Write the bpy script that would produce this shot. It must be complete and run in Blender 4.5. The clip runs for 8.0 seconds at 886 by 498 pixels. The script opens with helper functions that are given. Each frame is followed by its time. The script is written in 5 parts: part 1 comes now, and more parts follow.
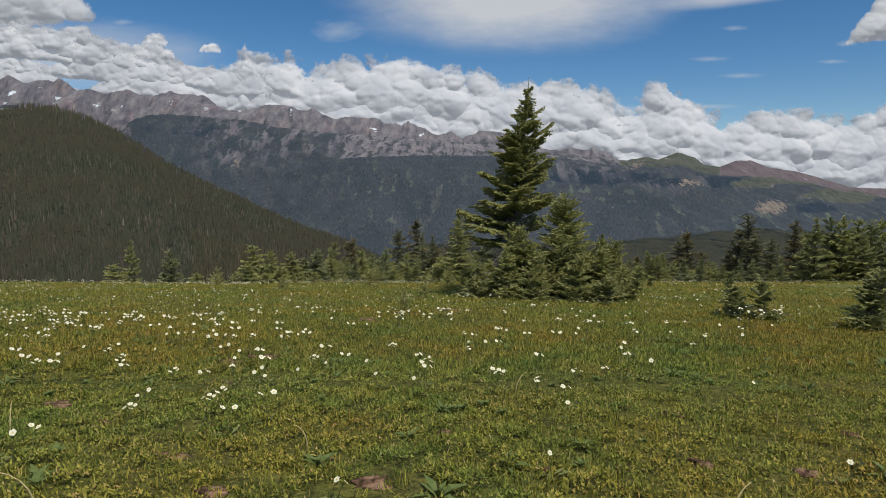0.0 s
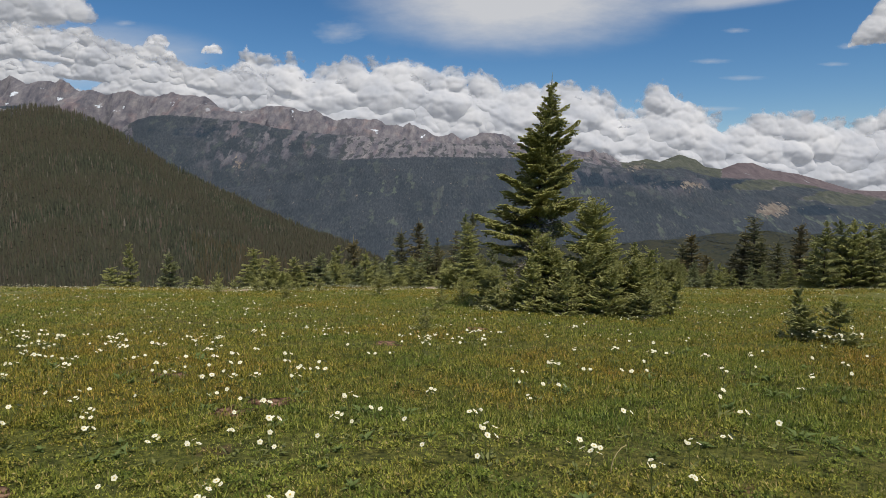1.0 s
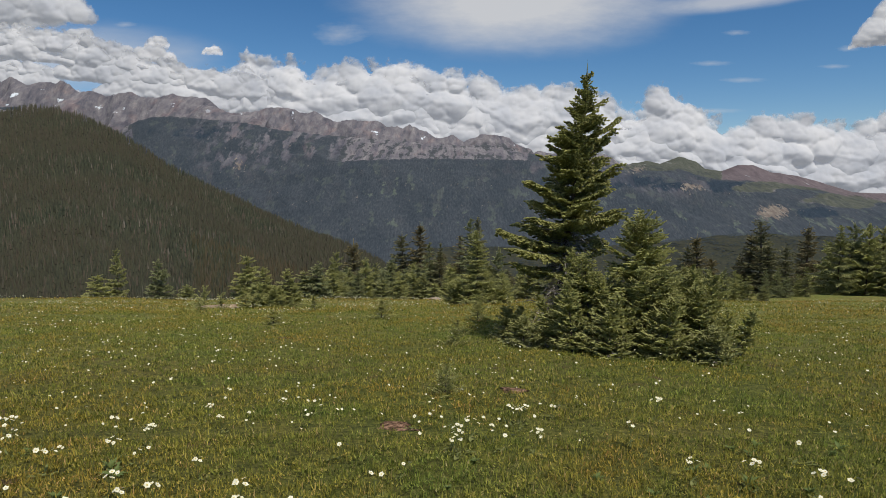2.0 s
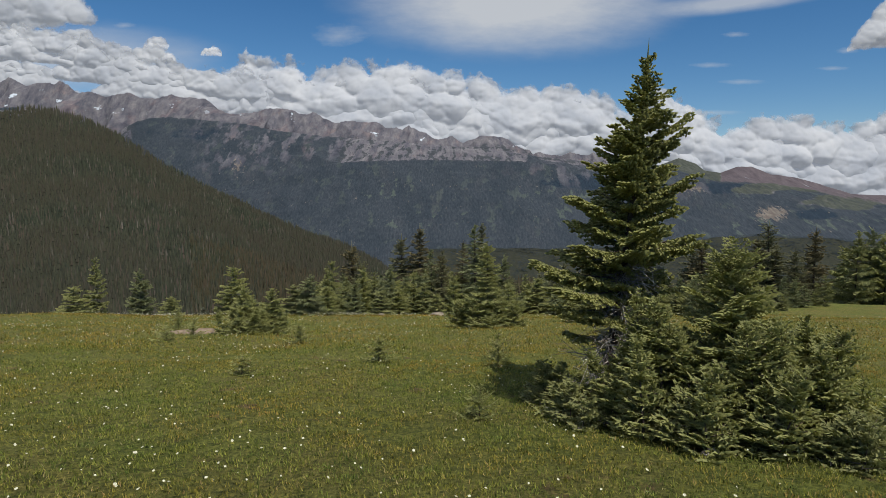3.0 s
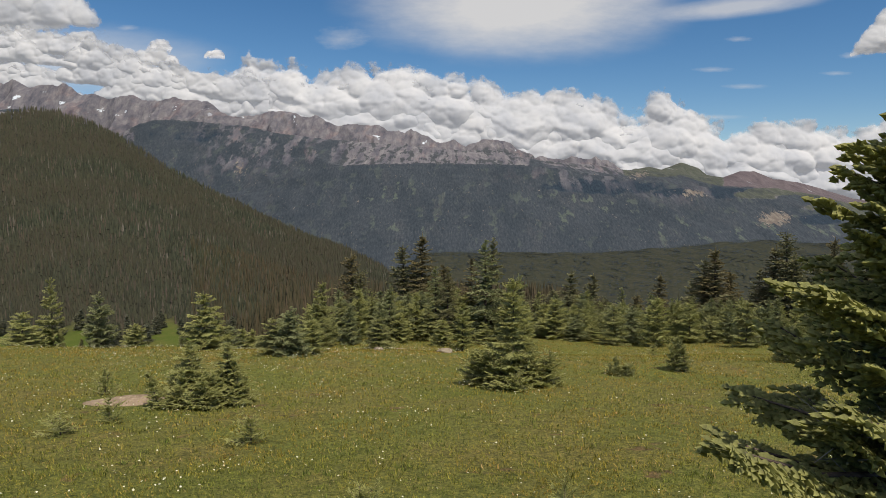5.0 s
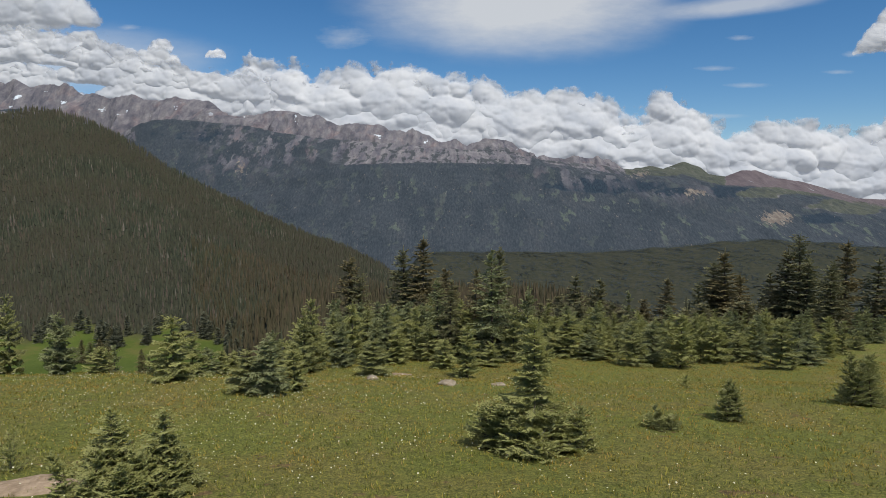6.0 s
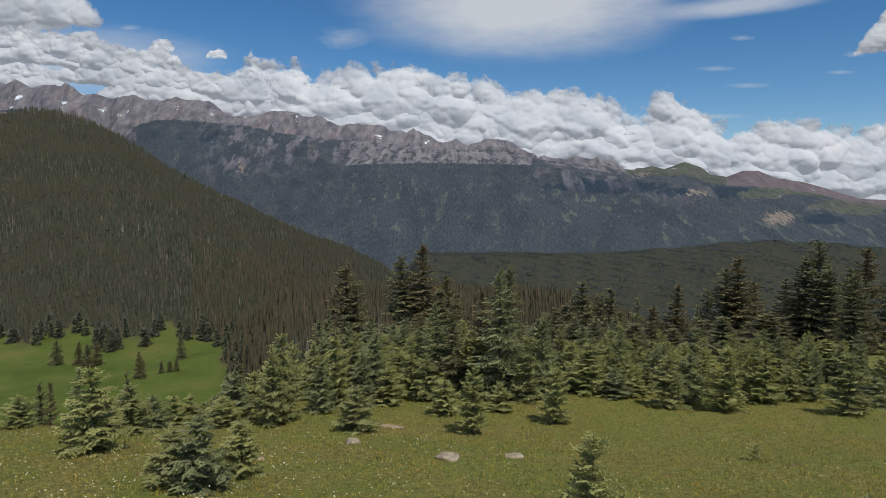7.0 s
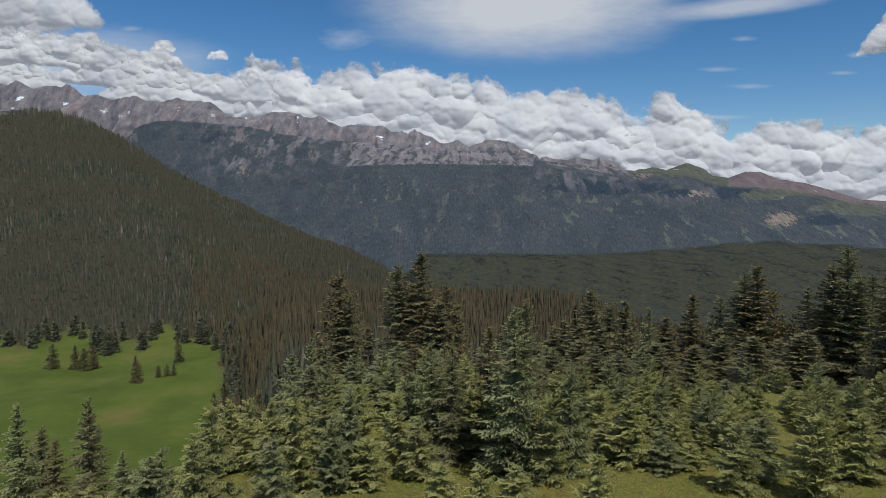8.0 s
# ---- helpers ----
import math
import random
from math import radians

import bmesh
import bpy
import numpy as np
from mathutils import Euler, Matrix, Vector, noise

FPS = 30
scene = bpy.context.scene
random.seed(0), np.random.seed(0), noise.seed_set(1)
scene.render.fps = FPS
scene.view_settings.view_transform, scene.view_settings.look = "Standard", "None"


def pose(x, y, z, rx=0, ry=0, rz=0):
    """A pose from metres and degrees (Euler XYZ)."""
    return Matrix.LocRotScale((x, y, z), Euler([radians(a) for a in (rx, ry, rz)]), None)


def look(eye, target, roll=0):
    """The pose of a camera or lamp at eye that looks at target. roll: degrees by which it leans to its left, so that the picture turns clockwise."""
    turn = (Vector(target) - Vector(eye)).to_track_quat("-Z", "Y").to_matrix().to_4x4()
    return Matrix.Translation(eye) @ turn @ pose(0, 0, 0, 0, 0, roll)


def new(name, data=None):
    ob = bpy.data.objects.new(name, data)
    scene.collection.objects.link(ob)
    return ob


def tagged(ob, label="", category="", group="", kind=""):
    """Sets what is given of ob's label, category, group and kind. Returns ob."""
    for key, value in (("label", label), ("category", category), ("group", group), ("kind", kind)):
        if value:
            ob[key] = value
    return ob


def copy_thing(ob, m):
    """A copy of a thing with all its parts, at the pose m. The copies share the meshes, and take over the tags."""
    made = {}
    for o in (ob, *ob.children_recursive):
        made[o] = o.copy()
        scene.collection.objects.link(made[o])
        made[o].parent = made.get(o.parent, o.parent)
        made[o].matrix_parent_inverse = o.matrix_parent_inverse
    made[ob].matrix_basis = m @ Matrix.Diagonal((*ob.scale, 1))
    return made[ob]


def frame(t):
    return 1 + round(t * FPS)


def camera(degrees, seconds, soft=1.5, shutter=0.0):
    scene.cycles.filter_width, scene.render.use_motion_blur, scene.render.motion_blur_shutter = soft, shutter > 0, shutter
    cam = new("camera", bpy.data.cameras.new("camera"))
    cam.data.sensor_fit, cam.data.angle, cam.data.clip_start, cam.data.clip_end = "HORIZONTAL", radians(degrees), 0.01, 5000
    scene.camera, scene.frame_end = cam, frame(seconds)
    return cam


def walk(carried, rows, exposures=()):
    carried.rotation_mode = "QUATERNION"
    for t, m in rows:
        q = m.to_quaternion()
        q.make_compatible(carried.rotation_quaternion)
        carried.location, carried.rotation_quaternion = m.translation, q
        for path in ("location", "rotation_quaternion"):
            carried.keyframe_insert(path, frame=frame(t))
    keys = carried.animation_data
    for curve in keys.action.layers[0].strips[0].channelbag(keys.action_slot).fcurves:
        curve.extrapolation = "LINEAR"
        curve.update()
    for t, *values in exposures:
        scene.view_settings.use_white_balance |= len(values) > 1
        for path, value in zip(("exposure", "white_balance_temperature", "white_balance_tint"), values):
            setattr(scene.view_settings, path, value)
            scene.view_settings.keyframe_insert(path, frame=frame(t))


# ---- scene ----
cam = camera(70.0, 8.0, soft=0.75)
PATH = [
    (0, (-0.291, 1.143, 2.057), (-0.291, 3.132, 1.848), 0.0),
    (0.5, (-0.465, 1.546, 2.065), (-0.467, 3.535, 1.858), 0.05),
    (1, (-0.644, 2.241, 2.086), (-0.647, 4.23, 1.882), 0.15),
    (1.5, (-0.789, 3.233, 2.135), (-0.793, 5.223, 1.934), 0.2),
    (3, (-1.177, 7.343, 2.425), (-1.177, 9.333, 2.23), 0.3),
    (3.5, (-1.274, 8.753, 2.55), (-1.276, 10.744, 2.358), 0.4),
    (4, (-1.35, 10.076, 2.653), (-1.355, 12.067, 2.464), 0.5),
    (4.5, (-1.43, 11.263, 2.718), (-1.435, 13.255, 2.534), 0.55),
    (6, (-1.543, 16.182, 3.164), (-1.553, 18.174, 2.977), 0.5),
    (6.5, (-1.55, 18.752, 3.349), (-1.563, 20.743, 3.162), 0.5),
    (7, (-1.53, 21.854, 3.575), (-1.543, 23.846, 3.389), 0.5),
    (7.5, (-1.46, 25.453, 3.8), (-1.475, 27.445, 3.614), 0.45),
    (8, (-1.41, 29.325, 4.0), (-1.427, 31.317, 3.817), 0.5),
]
EXPOSURES = [(0, -0.03, 6650, 10), (0.5, -0.03, 6650, 10), (1, 0.02, 6850, 12), (1.5, 0.03, 6850, 12), (3, -0.09, 6550, 10), (3.5, -0.08, 6500, 10), (4, 0.08, 7200, 13), (4.5, 0.14, 7300, 13),
             (6, 0.08, 6600, 10), (6.5, -0.03, 6500, 10), (7, 0.0, 6500, 10), (7.5, 0.08, 6800, 12), (8, 0.0, 6500, 10)]
walk(cam, [(t, look(e, g, r)) for t, e, g, r in PATH], EXPOSURES)

# ---- sky, sun and exposure ----
SUN_ELEVATION, SUN_BEARING = 60.0, 146.0      # bearing in degrees clockwise from +y
world = bpy.data.worlds.new("mountain_sky")
world.use_nodes = True
scene.world = world
wn, wl = world.node_tree.nodes, world.node_tree.links
sky = wn.new("ShaderNodeTexSky")
sky.sky_type, sky.sun_disc = "NISHITA", False
sky.sun_elevation, sky.sun_rotation = radians(SUN_ELEVATION), radians(SUN_BEARING)
sky.altitude, sky.air_density, sky.dust_density, sky.ozone_density = 3000, 1.2, 0.15, 3.0
clear = wn.new("ShaderNodeHueSaturation")
clear.inputs["Saturation"].default_value = 1.28
wl.new(sky.outputs["Color"], clear.inputs["Color"])
# bright broken cloud above the view, unseen, added as fill for dark sides
direction = wn.new("ShaderNodeTexCoord")
heads = wn.new("ShaderNodeTexNoise")
heads.inputs["Scale"].default_value, heads.inputs["Detail"].default_value = 3.0, 6
wl.new(direction.outputs["Generated"], heads.inputs["Vector"])
cut = wn.new("ShaderNodeMapRange")
cut.inputs["From Min"].default_value, cut.inputs["From Max"].default_value = 0.43, 0.58
wl.new(heads.outputs["Fac"], cut.inputs["Value"])
parts = wn.new("ShaderNodeSeparateXYZ")
wl.new(direction.outputs["Generated"], parts.inputs["Vector"])
above = wn.new("ShaderNodeMapRange")
above.inputs["From Min"].default_value, above.inputs["From Max"].default_value = 0.34, 0.5
wl.new(parts.outputs["Z"], above.inputs["Value"])
cover = wn.new("ShaderNodeMath")
cover.operation = "MULTIPLY"
wl.new(cut.outputs["Result"], cover.inputs[0])
wl.new(above.outputs["Result"], cover.inputs[1])
clouded = wn.new("ShaderNodeMix")
clouded.data_type = "RGBA"
clouded.inputs[7].default_value = (9.0, 9.2, 9.6, 1)
wl.new(cover.outputs[0], clouded.inputs[0])
wl.new(clear.outputs["Color"], clouded.inputs[6])
wl.new(clouded.outputs[2], wn["Background"].inputs["Color"])
wn["Background"].inputs["Strength"].default_value = 0.09

sun = new("sun", bpy.data.lights.new("sun", "SUN"))
sun.data.energy, sun.data.angle, sun.data.color = 4.4, radians(0.5), (1.0, 0.94, 0.85)
b, e = radians(SUN_BEARING), radians(SUN_ELEVATION)
to_sun = Vector((math.sin(b) * math.cos(e), math.cos(b) * math.cos(e), math.sin(e)))
sun.matrix_world = look(to_sun * 50 + Vector((0, 20, 0)), (0, 20, 0))


# ---- materials ----
def material(name, rough=0.8, spec=0.2):
    m = bpy.data.materials.new(name)
    m.use_nodes = True
    n, l = m.node_tree.nodes, m.node_tree.links
    p = n["Principled BSDF"]
    p.inputs["Roughness"].default_value = rough
    p.inputs["Specular IOR Level"].default_value = spec
    return m, n, l, p


def noise_node(n, l, scale, detail=4, rough=0.55, coord="Object", stretch=None):
    c = n.new("ShaderNodeTexCoord")
    t = n.new("ShaderNodeTexNoise")
    t.inputs["Scale"].default_value, t.inputs["Detail"].default_value, t.inputs["Roughness"].default_value = scale, detail, rough
    if stretch:
        mp = n.new("ShaderNodeMapping")
        mp.inputs["Scale"].default_value = stretch
        l.new(c.outputs[coord], mp.inputs["Vector"])
        l.new(mp.outputs["Vector"], t.inputs["Vector"])
    else:
        l.new(c.outputs[coord], t.inputs["Vector"])
    return t.outputs["Fac"]


def ramp(n, l, fac, stops):
    r = n.new("ShaderNodeValToRGB")
    while len(r.color_ramp.elements) < len(stops):
        r.color_ramp.elements.new(0.5)
    for el, (pos, col) in zip(r.color_ramp.elements, stops):
        el.position = pos
        el.color = (*col, 1) if len(col) == 3 else col
    l.new(fac, r.inputs["Fac"])
    return r.outputs["Color"]


def mix(n, l, fac, a, b, mode="MIX"):
    m = n.new("ShaderNodeMix")
    m.data_type, m.blend_type = "RGBA", mode
    for sock, v in ((m.inputs[0], fac), (m.inputs[6], a), (m.inputs[7], b)):
        if isinstance(v, (int, float)):
            sock.default_value = v
        elif isinstance(v, tuple):
            sock.default_value = (*v, 1)
        else:
            l.new(v, sock)
    return m.outputs[2]


def bump(n, l, p, height, strength, distance):
    b = n.new("ShaderNodeBump")
    b.inputs["Strength"].default_value, b.inputs["Distance"].default_value = strength, distance
    l.new(height, b.inputs["Height"])
    l.new(b.outputs["Normal"], p.inputs["Normal"])


def island(n):
    return n.new("ShaderNodeNewGeometry").outputs["Random Per Island"]


def attribute(n, name):
    a = n.new("ShaderNodeAttribute")
    a.attribute_name = name
    return a.outputs["Fac"]


def greys(*stops):
    return [(p, (v, v, v)) for p, v in stops]


def let_light_through(n, l, p, col, share):
    """Thin leaves pass part of the light on."""
    t = n.new("ShaderNodeBsdfTranslucent")
    mx = n.new("ShaderNodeMixShader")
    mx.inputs["Fac"].default_value = share
    l.new(col, t.inputs["Color"])
    l.new(p.outputs[0], mx.inputs[1])
    l.new(t.outputs[0], mx.inputs[2])
    l.new(mx.outputs[0], n["Material Output"].inputs["Surface"])


def needle_material(name, dark, light, tip, translucent=0.5):
    """Needled twigs, varying from twig to twig: shade painted in as a dark inside, young growth and sunlight as pale
    tips.
    """
    m, n, l, p = material(name, 0.6, 0.25)
    base = mix(n, l, island(n), dark, light)
    patch = ramp(n, l, noise_node(n, l, 1.3, 3), greys((0.35, 0.0), (0.7, 1.0)))
    base = mix(n, l, patch, base, mix(n, l, 0.5, base, tip))
    young = ramp(n, l, attribute(n, "tip"), greys((0.2, 0.0), (1.0, 0.85)))
    col = mix(n, l, young, base, tip)
    l.new(col, p.inputs["Base Color"])
    bump(n, l, p, noise_node(n, l, 90, 2), 0.6, 0.01)
    let_light_through(n, l, p, col, translucent)
    return m


SPRUCE = needle_material("spruce_needles", (0.08, 0.095, 0.038), (0.2, 0.225, 0.086), (0.43, 0.435, 0.18))
SPRUCE_BLUE = needle_material("blue_spruce_needles", (0.06, 0.08, 0.04), (0.16, 0.188, 0.09), (0.38, 0.405, 0.2))
SPRUCE_YELLOW = needle_material("pale_spruce_needles", (0.115, 0.135, 0.048), (0.25, 0.28, 0.1), (0.5, 0.5, 0.2))
SPRUCE_LONE = needle_material("olive_spruce_needles", (0.1, 0.112, 0.05), (0.225, 0.238, 0.085), (0.5, 0.5, 0.18))
SPRUCE_OLD = needle_material("old_spruce_needles", (0.052, 0.064, 0.032), (0.13, 0.14, 0.066), (0.3, 0.29, 0.15))
SPRUCE_RED = needle_material("browned_spruce_needles", (0.085, 0.085, 0.045), (0.175, 0.155, 0.075), (0.28, 0.24, 0.12))

BARK, n, l, p = material("spruce_bark", 0.9, 0.1)
l.new(ramp(n, l, noise_node(n, l, 9, 5, stretch=(1, 1, 0.25)), [(0.3, (0.05, 0.035, 0.028)), (0.7, (0.17, 0.135, 0.115))]), p.inputs["Base Color"])
bump(n, l, p, noise_node(n, l, 40, 4, stretch=(1, 1, 0.3)), 0.8, 0.02)

DEADWOOD, n, l, p = material("weathered_grey_twigs", 0.85, 0.15)
l.new(mix(n, l, island(n), (0.2, 0.175, 0.16), (0.48, 0.45, 0.42)), p.inputs["Base Color"])

ROCK, n, l, p = material("pale_granite", 0.9, 0.2)
rk = ramp(n, l, noise_node(n, l, 5, 6), [(0.3, (0.12, 0.095, 0.07)), (0.5, (0.23, 0.19, 0.14)), (0.72, (0.33, 0.285, 0.22))])
l.new(mix(n, l, ramp(n, l, noise_node(n, l, 30, 3), greys((0.55, 0.0), (0.7, 0.6))), rk, (0.13, 0.14, 0.09)), p.inputs["Base Color"])
bump(n, l, p, noise_node(n, l, 18, 6), 0.7, 0.03)

EARTH, n, l, p = material("pale_bare_earth", 0.95, 0.1)
l.new(ramp(n, l, noise_node(n, l, 7, 6), [(0.3, (0.15, 0.11, 0.075)), (0.7, (0.32, 0.25, 0.18))]), p.inputs["Base Color"])
bump(n, l, p, noise_node(n, l, 30, 5), 0.8, 0.02)

SOIL, n, l, p = material("red_brown_soil", 0.95, 0.1)
l.new(ramp(n, l, noise_node(n, l, 25, 6), [(0.36, (0.03, 0.02, 0.012)), (0.5, (0.12, 0.07, 0.045)), (0.64, (0.26, 0.165, 0.11))]), p.inputs["Base Color"])
bump(n, l, p, noise_node(n, l, 60, 5), 1.0, 0.02)

GRASS, n, l, p = material("meadow_leaves", 0.65, 0.2)
gcol = ramp(n, l, island(n), [(0.0, (0.046, 0.068, 0.013)), (0.35, (0.135, 0.162, 0.028)), (0.7, (0.23, 0.248, 0.044)), (0.88, (0.33, 0.335, 0.07)), (0.95, (0.29, 0.235, 0.08)), (1.0, (0.4, 0.345, 0.16))])
gcol = mix(n, l, ramp(n, l, noise_node(n, l, 0.35, 4), greys((0.42, 0.0), (0.6, 1.0))), gcol, mix(n, l, 1.0, gcol, (1.28, 1.0, 0.9), "MULTIPLY"))
gcol = mix(n, l, ramp(n, l, noise_node(n, l, 2.2, 3), greys((0.48, 0.0), (0.64, 0.8))), gcol, mix(n, l, 1.0, gcol, (0.6, 0.8, 0.8), "MULTIPLY"))
gcol = mix(n, l, ramp(n, l, noise_node(n, l, 0.9, 6, 0.7), greys((0.5, 0.0), (0.64, 0.6))), gcol, mix(n, l, 1.0, gcol, (1.1, 0.82, 0.9), "MULTIPLY"))
place = n.new("ShaderNodeSeparateXYZ")
l.new(n.new("ShaderNodeTexCoord").outputs["Object"], place.inputs[0])
dry = n.new("ShaderNodeMapRange")
dry.inputs["From Min"].default_value, dry.inputs["From Max"].default_value = 18, 38
l.new(place.outputs["Y"], dry.inputs["Value"])
gcol = mix(n, l, dry.outputs["Result"], gcol, mix(n, l, 1.0, gcol, (1.16, 0.98, 0.98), "MULTIPLY"))
wet = n.new("ShaderNodeMapRange")
wet.inputs["From Min"].default_value, wet.inputs["From Max"].default_value = 9, 4
l.new(place.outputs["Y"], wet.inputs["Value"])
gcol = mix(n, l, wet.outputs["Result"], gcol, mix(n, l, 1.0, gcol, (0.95, 1.02, 1.0), "MULTIPLY"))
l.new(gcol, p.inputs["Base Color"])
let_light_through(n, l, p, gcol, 0.3)

PETAL, n, l, p = material("white_petals", 0.6, 0.2)
l.new(mix(n, l, island(n), (0.44, 0.44, 0.3), (0.62, 0.615, 0.48)), p.inputs["Base Color"])
STAMEN, n, l, p = material("yellow_stamens", 0.7, 0.2)
p.inputs["Base Color"].default_value = (0.5, 0.38, 0.06, 1)
HERB, n, l, p = material("broad_herb_leaves", 0.6, 0.25)
hcol = mix(n, l, island(n), (0.06, 0.095, 0.03), (0.16, 0.21, 0.06))
l.new(hcol, p.inputs["Base Color"])
let_light_through(n, l, p, hcol, 0.3)
STRAW, n, l, p = material("dry_straw", 0.8, 0.2)
l.new(ramp(n, l, noise_node(n, l, 60, 4), [(0.35, (0.3, 0.24, 0.11)), (0.7, (0.5, 0.43, 0.24))]), p.inputs["Base Color"])
STEM, n, l, p = material("flower_stem", 0.7, 0.2)
l.new(mix(n, l, island(n), (0.07, 0.1, 0.03), (0.14, 0.15, 0.05)), p.inputs["Base Color"])


CROWD_NEEDLES = needle_material("crowded_spruce_needles", (0.062, 0.07, 0.036), (0.145, 0.148, 0.07), (0.29, 0.27, 0.14))
# needle colours for far trees, distance haze mixed in: bluer, duller tips
EDGE_NEEDLES = needle_material("hazed_spruce_needles", (0.05, 0.062, 0.045), (0.11, 0.125, 0.085), (0.2, 0.21, 0.14))


def ground_material():
    m, n, l, p = material("alpine_meadow_ground", 0.95, 0.1)
    fine, mid, broad = noise_node(n, l, 20, 6, 0.7), noise_node(n, l, 1.7, 5), noise_node(n, l, 0.3, 7, 0.62)
    green = ramp(n, l, fine, [(0.35, (0.05, 0.06, 0.017)), (0.52, (0.115, 0.13, 0.033)), (0.7, (0.2, 0.195, 0.055))])
    straw = ramp(n, l, fine, [(0.35, (0.05, 0.045, 0.018)), (0.65, (0.25, 0.2, 0.07))])
    col = mix(n, l, ramp(n, l, broad, greys((0.42, 0.0), (0.62, 0.6))), green, straw)
    soil = ramp(n, l, fine, [(0.3, (0.06, 0.035, 0.025)), (0.7, (0.2, 0.12, 0.08))])
    col = mix(n, l, ramp(n, l, mid, greys((0.63, 0.0), (0.7, 0.7))), col, soil)
    col = mix(n, l, ramp(n, l, noise_node(n, l, 6.5, 7, 0.78), greys((0.47, 0.0), (0.6, 0.8))), col, mix(n, l, 1.0, col, (1.5, 1.42, 1.2), "MULTIPLY"))
    col = mix(n, l, ramp(n, l, noise_node(n, l, 4.5, 7, 0.78), greys((0.5, 0.0), (0.62, 0.8))), col, mix(n, l, 1.0, col, (0.5, 0.56, 0.55), "MULTIPLY"))
    far_green = ramp(n, l, noise_node(n, l, 0.02, 9, 0.7), [(0.35, (0.042, 0.062, 0.012)), (0.52, (0.06, 0.084, 0.017)), (0.68, (0.1, 0.092, 0.03))])
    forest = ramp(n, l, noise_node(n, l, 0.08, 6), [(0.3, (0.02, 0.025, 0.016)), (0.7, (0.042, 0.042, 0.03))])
    # ground colour darkened in a soft patch round the near meadow
    col = mix(n, l, attribute(n, "near_dark"), col, mix(n, l, 1.0, col, (0.74, 0.77, 0.72), "MULTIPLY"))
    col = mix(n, l, attribute(n, "clearing"), col, far_green)
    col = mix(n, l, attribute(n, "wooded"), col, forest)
    l.new(col, p.inputs["Base Color"])
    bump(n, l, p, noise_node(n, l, 22, 5, 0.65), 1.0, 0.06)
    return m


GROUND = ground_material()


def mountain_material():
    """Forest, rock, turf, snow and painted shade; the masks are laid on the slopes, their edges broken by noise."""
    m, n, l, p = material("far_mountain_slopes", 0.95, 0.1)
    flat = (1, 0, 1)

    def grain(scale, detail=6, rough=0.68, stretch=flat):
        return noise_node(n, l, scale, detail, rough, stretch=stretch)

    def patches(scale, lo, hi, top=1.0, stretch=flat, rough=0.65):
        return ramp(n, l, grain(scale, 7, rough, stretch), greys((lo, 0.0), (hi, top)))

    def broken(name, scale, spread, lo=0.46, hi=0.54):
        """The mask called name, with a ragged edge."""
        k, c = n.new("ShaderNodeMath"), n.new("ShaderNodeMath")
        k.operation, c.operation = "MULTIPLY_ADD", "SUBTRACT"
        l.new(grain(scale, 8, 0.72), k.inputs[0])
        k.inputs[1].default_value = spread
        l.new(attribute(n, name), k.inputs[2])
        l.new(k.outputs[0], c.inputs[0])
        c.inputs[1].default_value = spread * 0.5
        return ramp(n, l, c.outputs[0], greys((lo, 0.0), (hi, 1.0)))

    def times(a, b_):
        k = n.new("ShaderNodeMath")
        k.operation = "MULTIPLY"
        l.new(a, k.inputs[0])
        l.new(b_, k.inputs[1])
        return k.outputs[0]

    # forest, its stops blued for haze: single crowns, stands of other kinds, open glades
    crowns = ramp(n, l, grain(0.12, 4, 0.75, (1, 0, 0.6)), [(0.34, (0.028, 0.033, 0.041)), (0.5, (0.042, 0.048, 0.057)), (0.66, (0.06, 0.067, 0.074))])
    conifer = mix(n, l, patches(0.006, 0.47, 0.56, 0.6), crowns, mix(n, l, 1.0, crowns, (0.72, 0.78, 0.82), "MULTIPLY"))
    conifer = mix(n, l, patches(0.009, 0.55, 0.64, 0.55), conifer, mix(n, l, 1.0, crowns, (1.32, 1.2, 1.12), "MULTIPLY"))
    conifer = mix(n, l, times(patches(0.016, 0.56, 0.6, 0.75), attribute(n, "glade")), conifer, mix(n, l, patches(0.06, 0.4, 0.6), (0.075, 0.088, 0.072), (0.11, 0.118, 0.095)))
    # shaded slopes: shade put into the crown colour, darker and bluer
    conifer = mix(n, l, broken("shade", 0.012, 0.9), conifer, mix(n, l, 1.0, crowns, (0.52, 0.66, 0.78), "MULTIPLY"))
    # rock: dark cliffs, pale scree in the gullies
    steep = (1, 0, 0.6)
    rock = ramp(n, l, grain(0.02, 9, 0.74, steep), [(0.34, (0.07, 0.065, 0.08)), (0.46, (0.122, 0.109, 0.12)), (0.56, (0.17, 0.148, 0.152)), (0.68, (0.235, 0.207, 0.2))])
    rock = mix(n, l, patches(0.009, 0.5, 0.6, 0.75, steep), rock, mix(n, l, 1.0, rock, (0.58, 0.6, 0.66), "MULTIPLY"))
    rock = mix(n, l, patches(0.007, 0.54, 0.64, 0.6), rock, mix(n, l, 1.0, rock, (1.25, 1.0, 0.92), "MULTIPLY"))
    red = ramp(n, l, grain(0.03, 8, 0.72, steep), [(0.36, (0.078, 0.059, 0.066)), (0.52, (0.112, 0.086, 0.09)), (0.68, (0.155, 0.122, 0.122))])
    turf = ramp(n, l, grain(0.03, 8, 0.7), [(0.34, (0.047, 0.05, 0.041)), (0.52, (0.071, 0.073, 0.057)), (0.7, (0.108, 0.102, 0.088))])
    bare = mix(n, l, broken("reddish", 0.012, 0.5), rock, red)
    bare = mix(n, l, broken("turf", 0.014, 0.7), bare, turf)
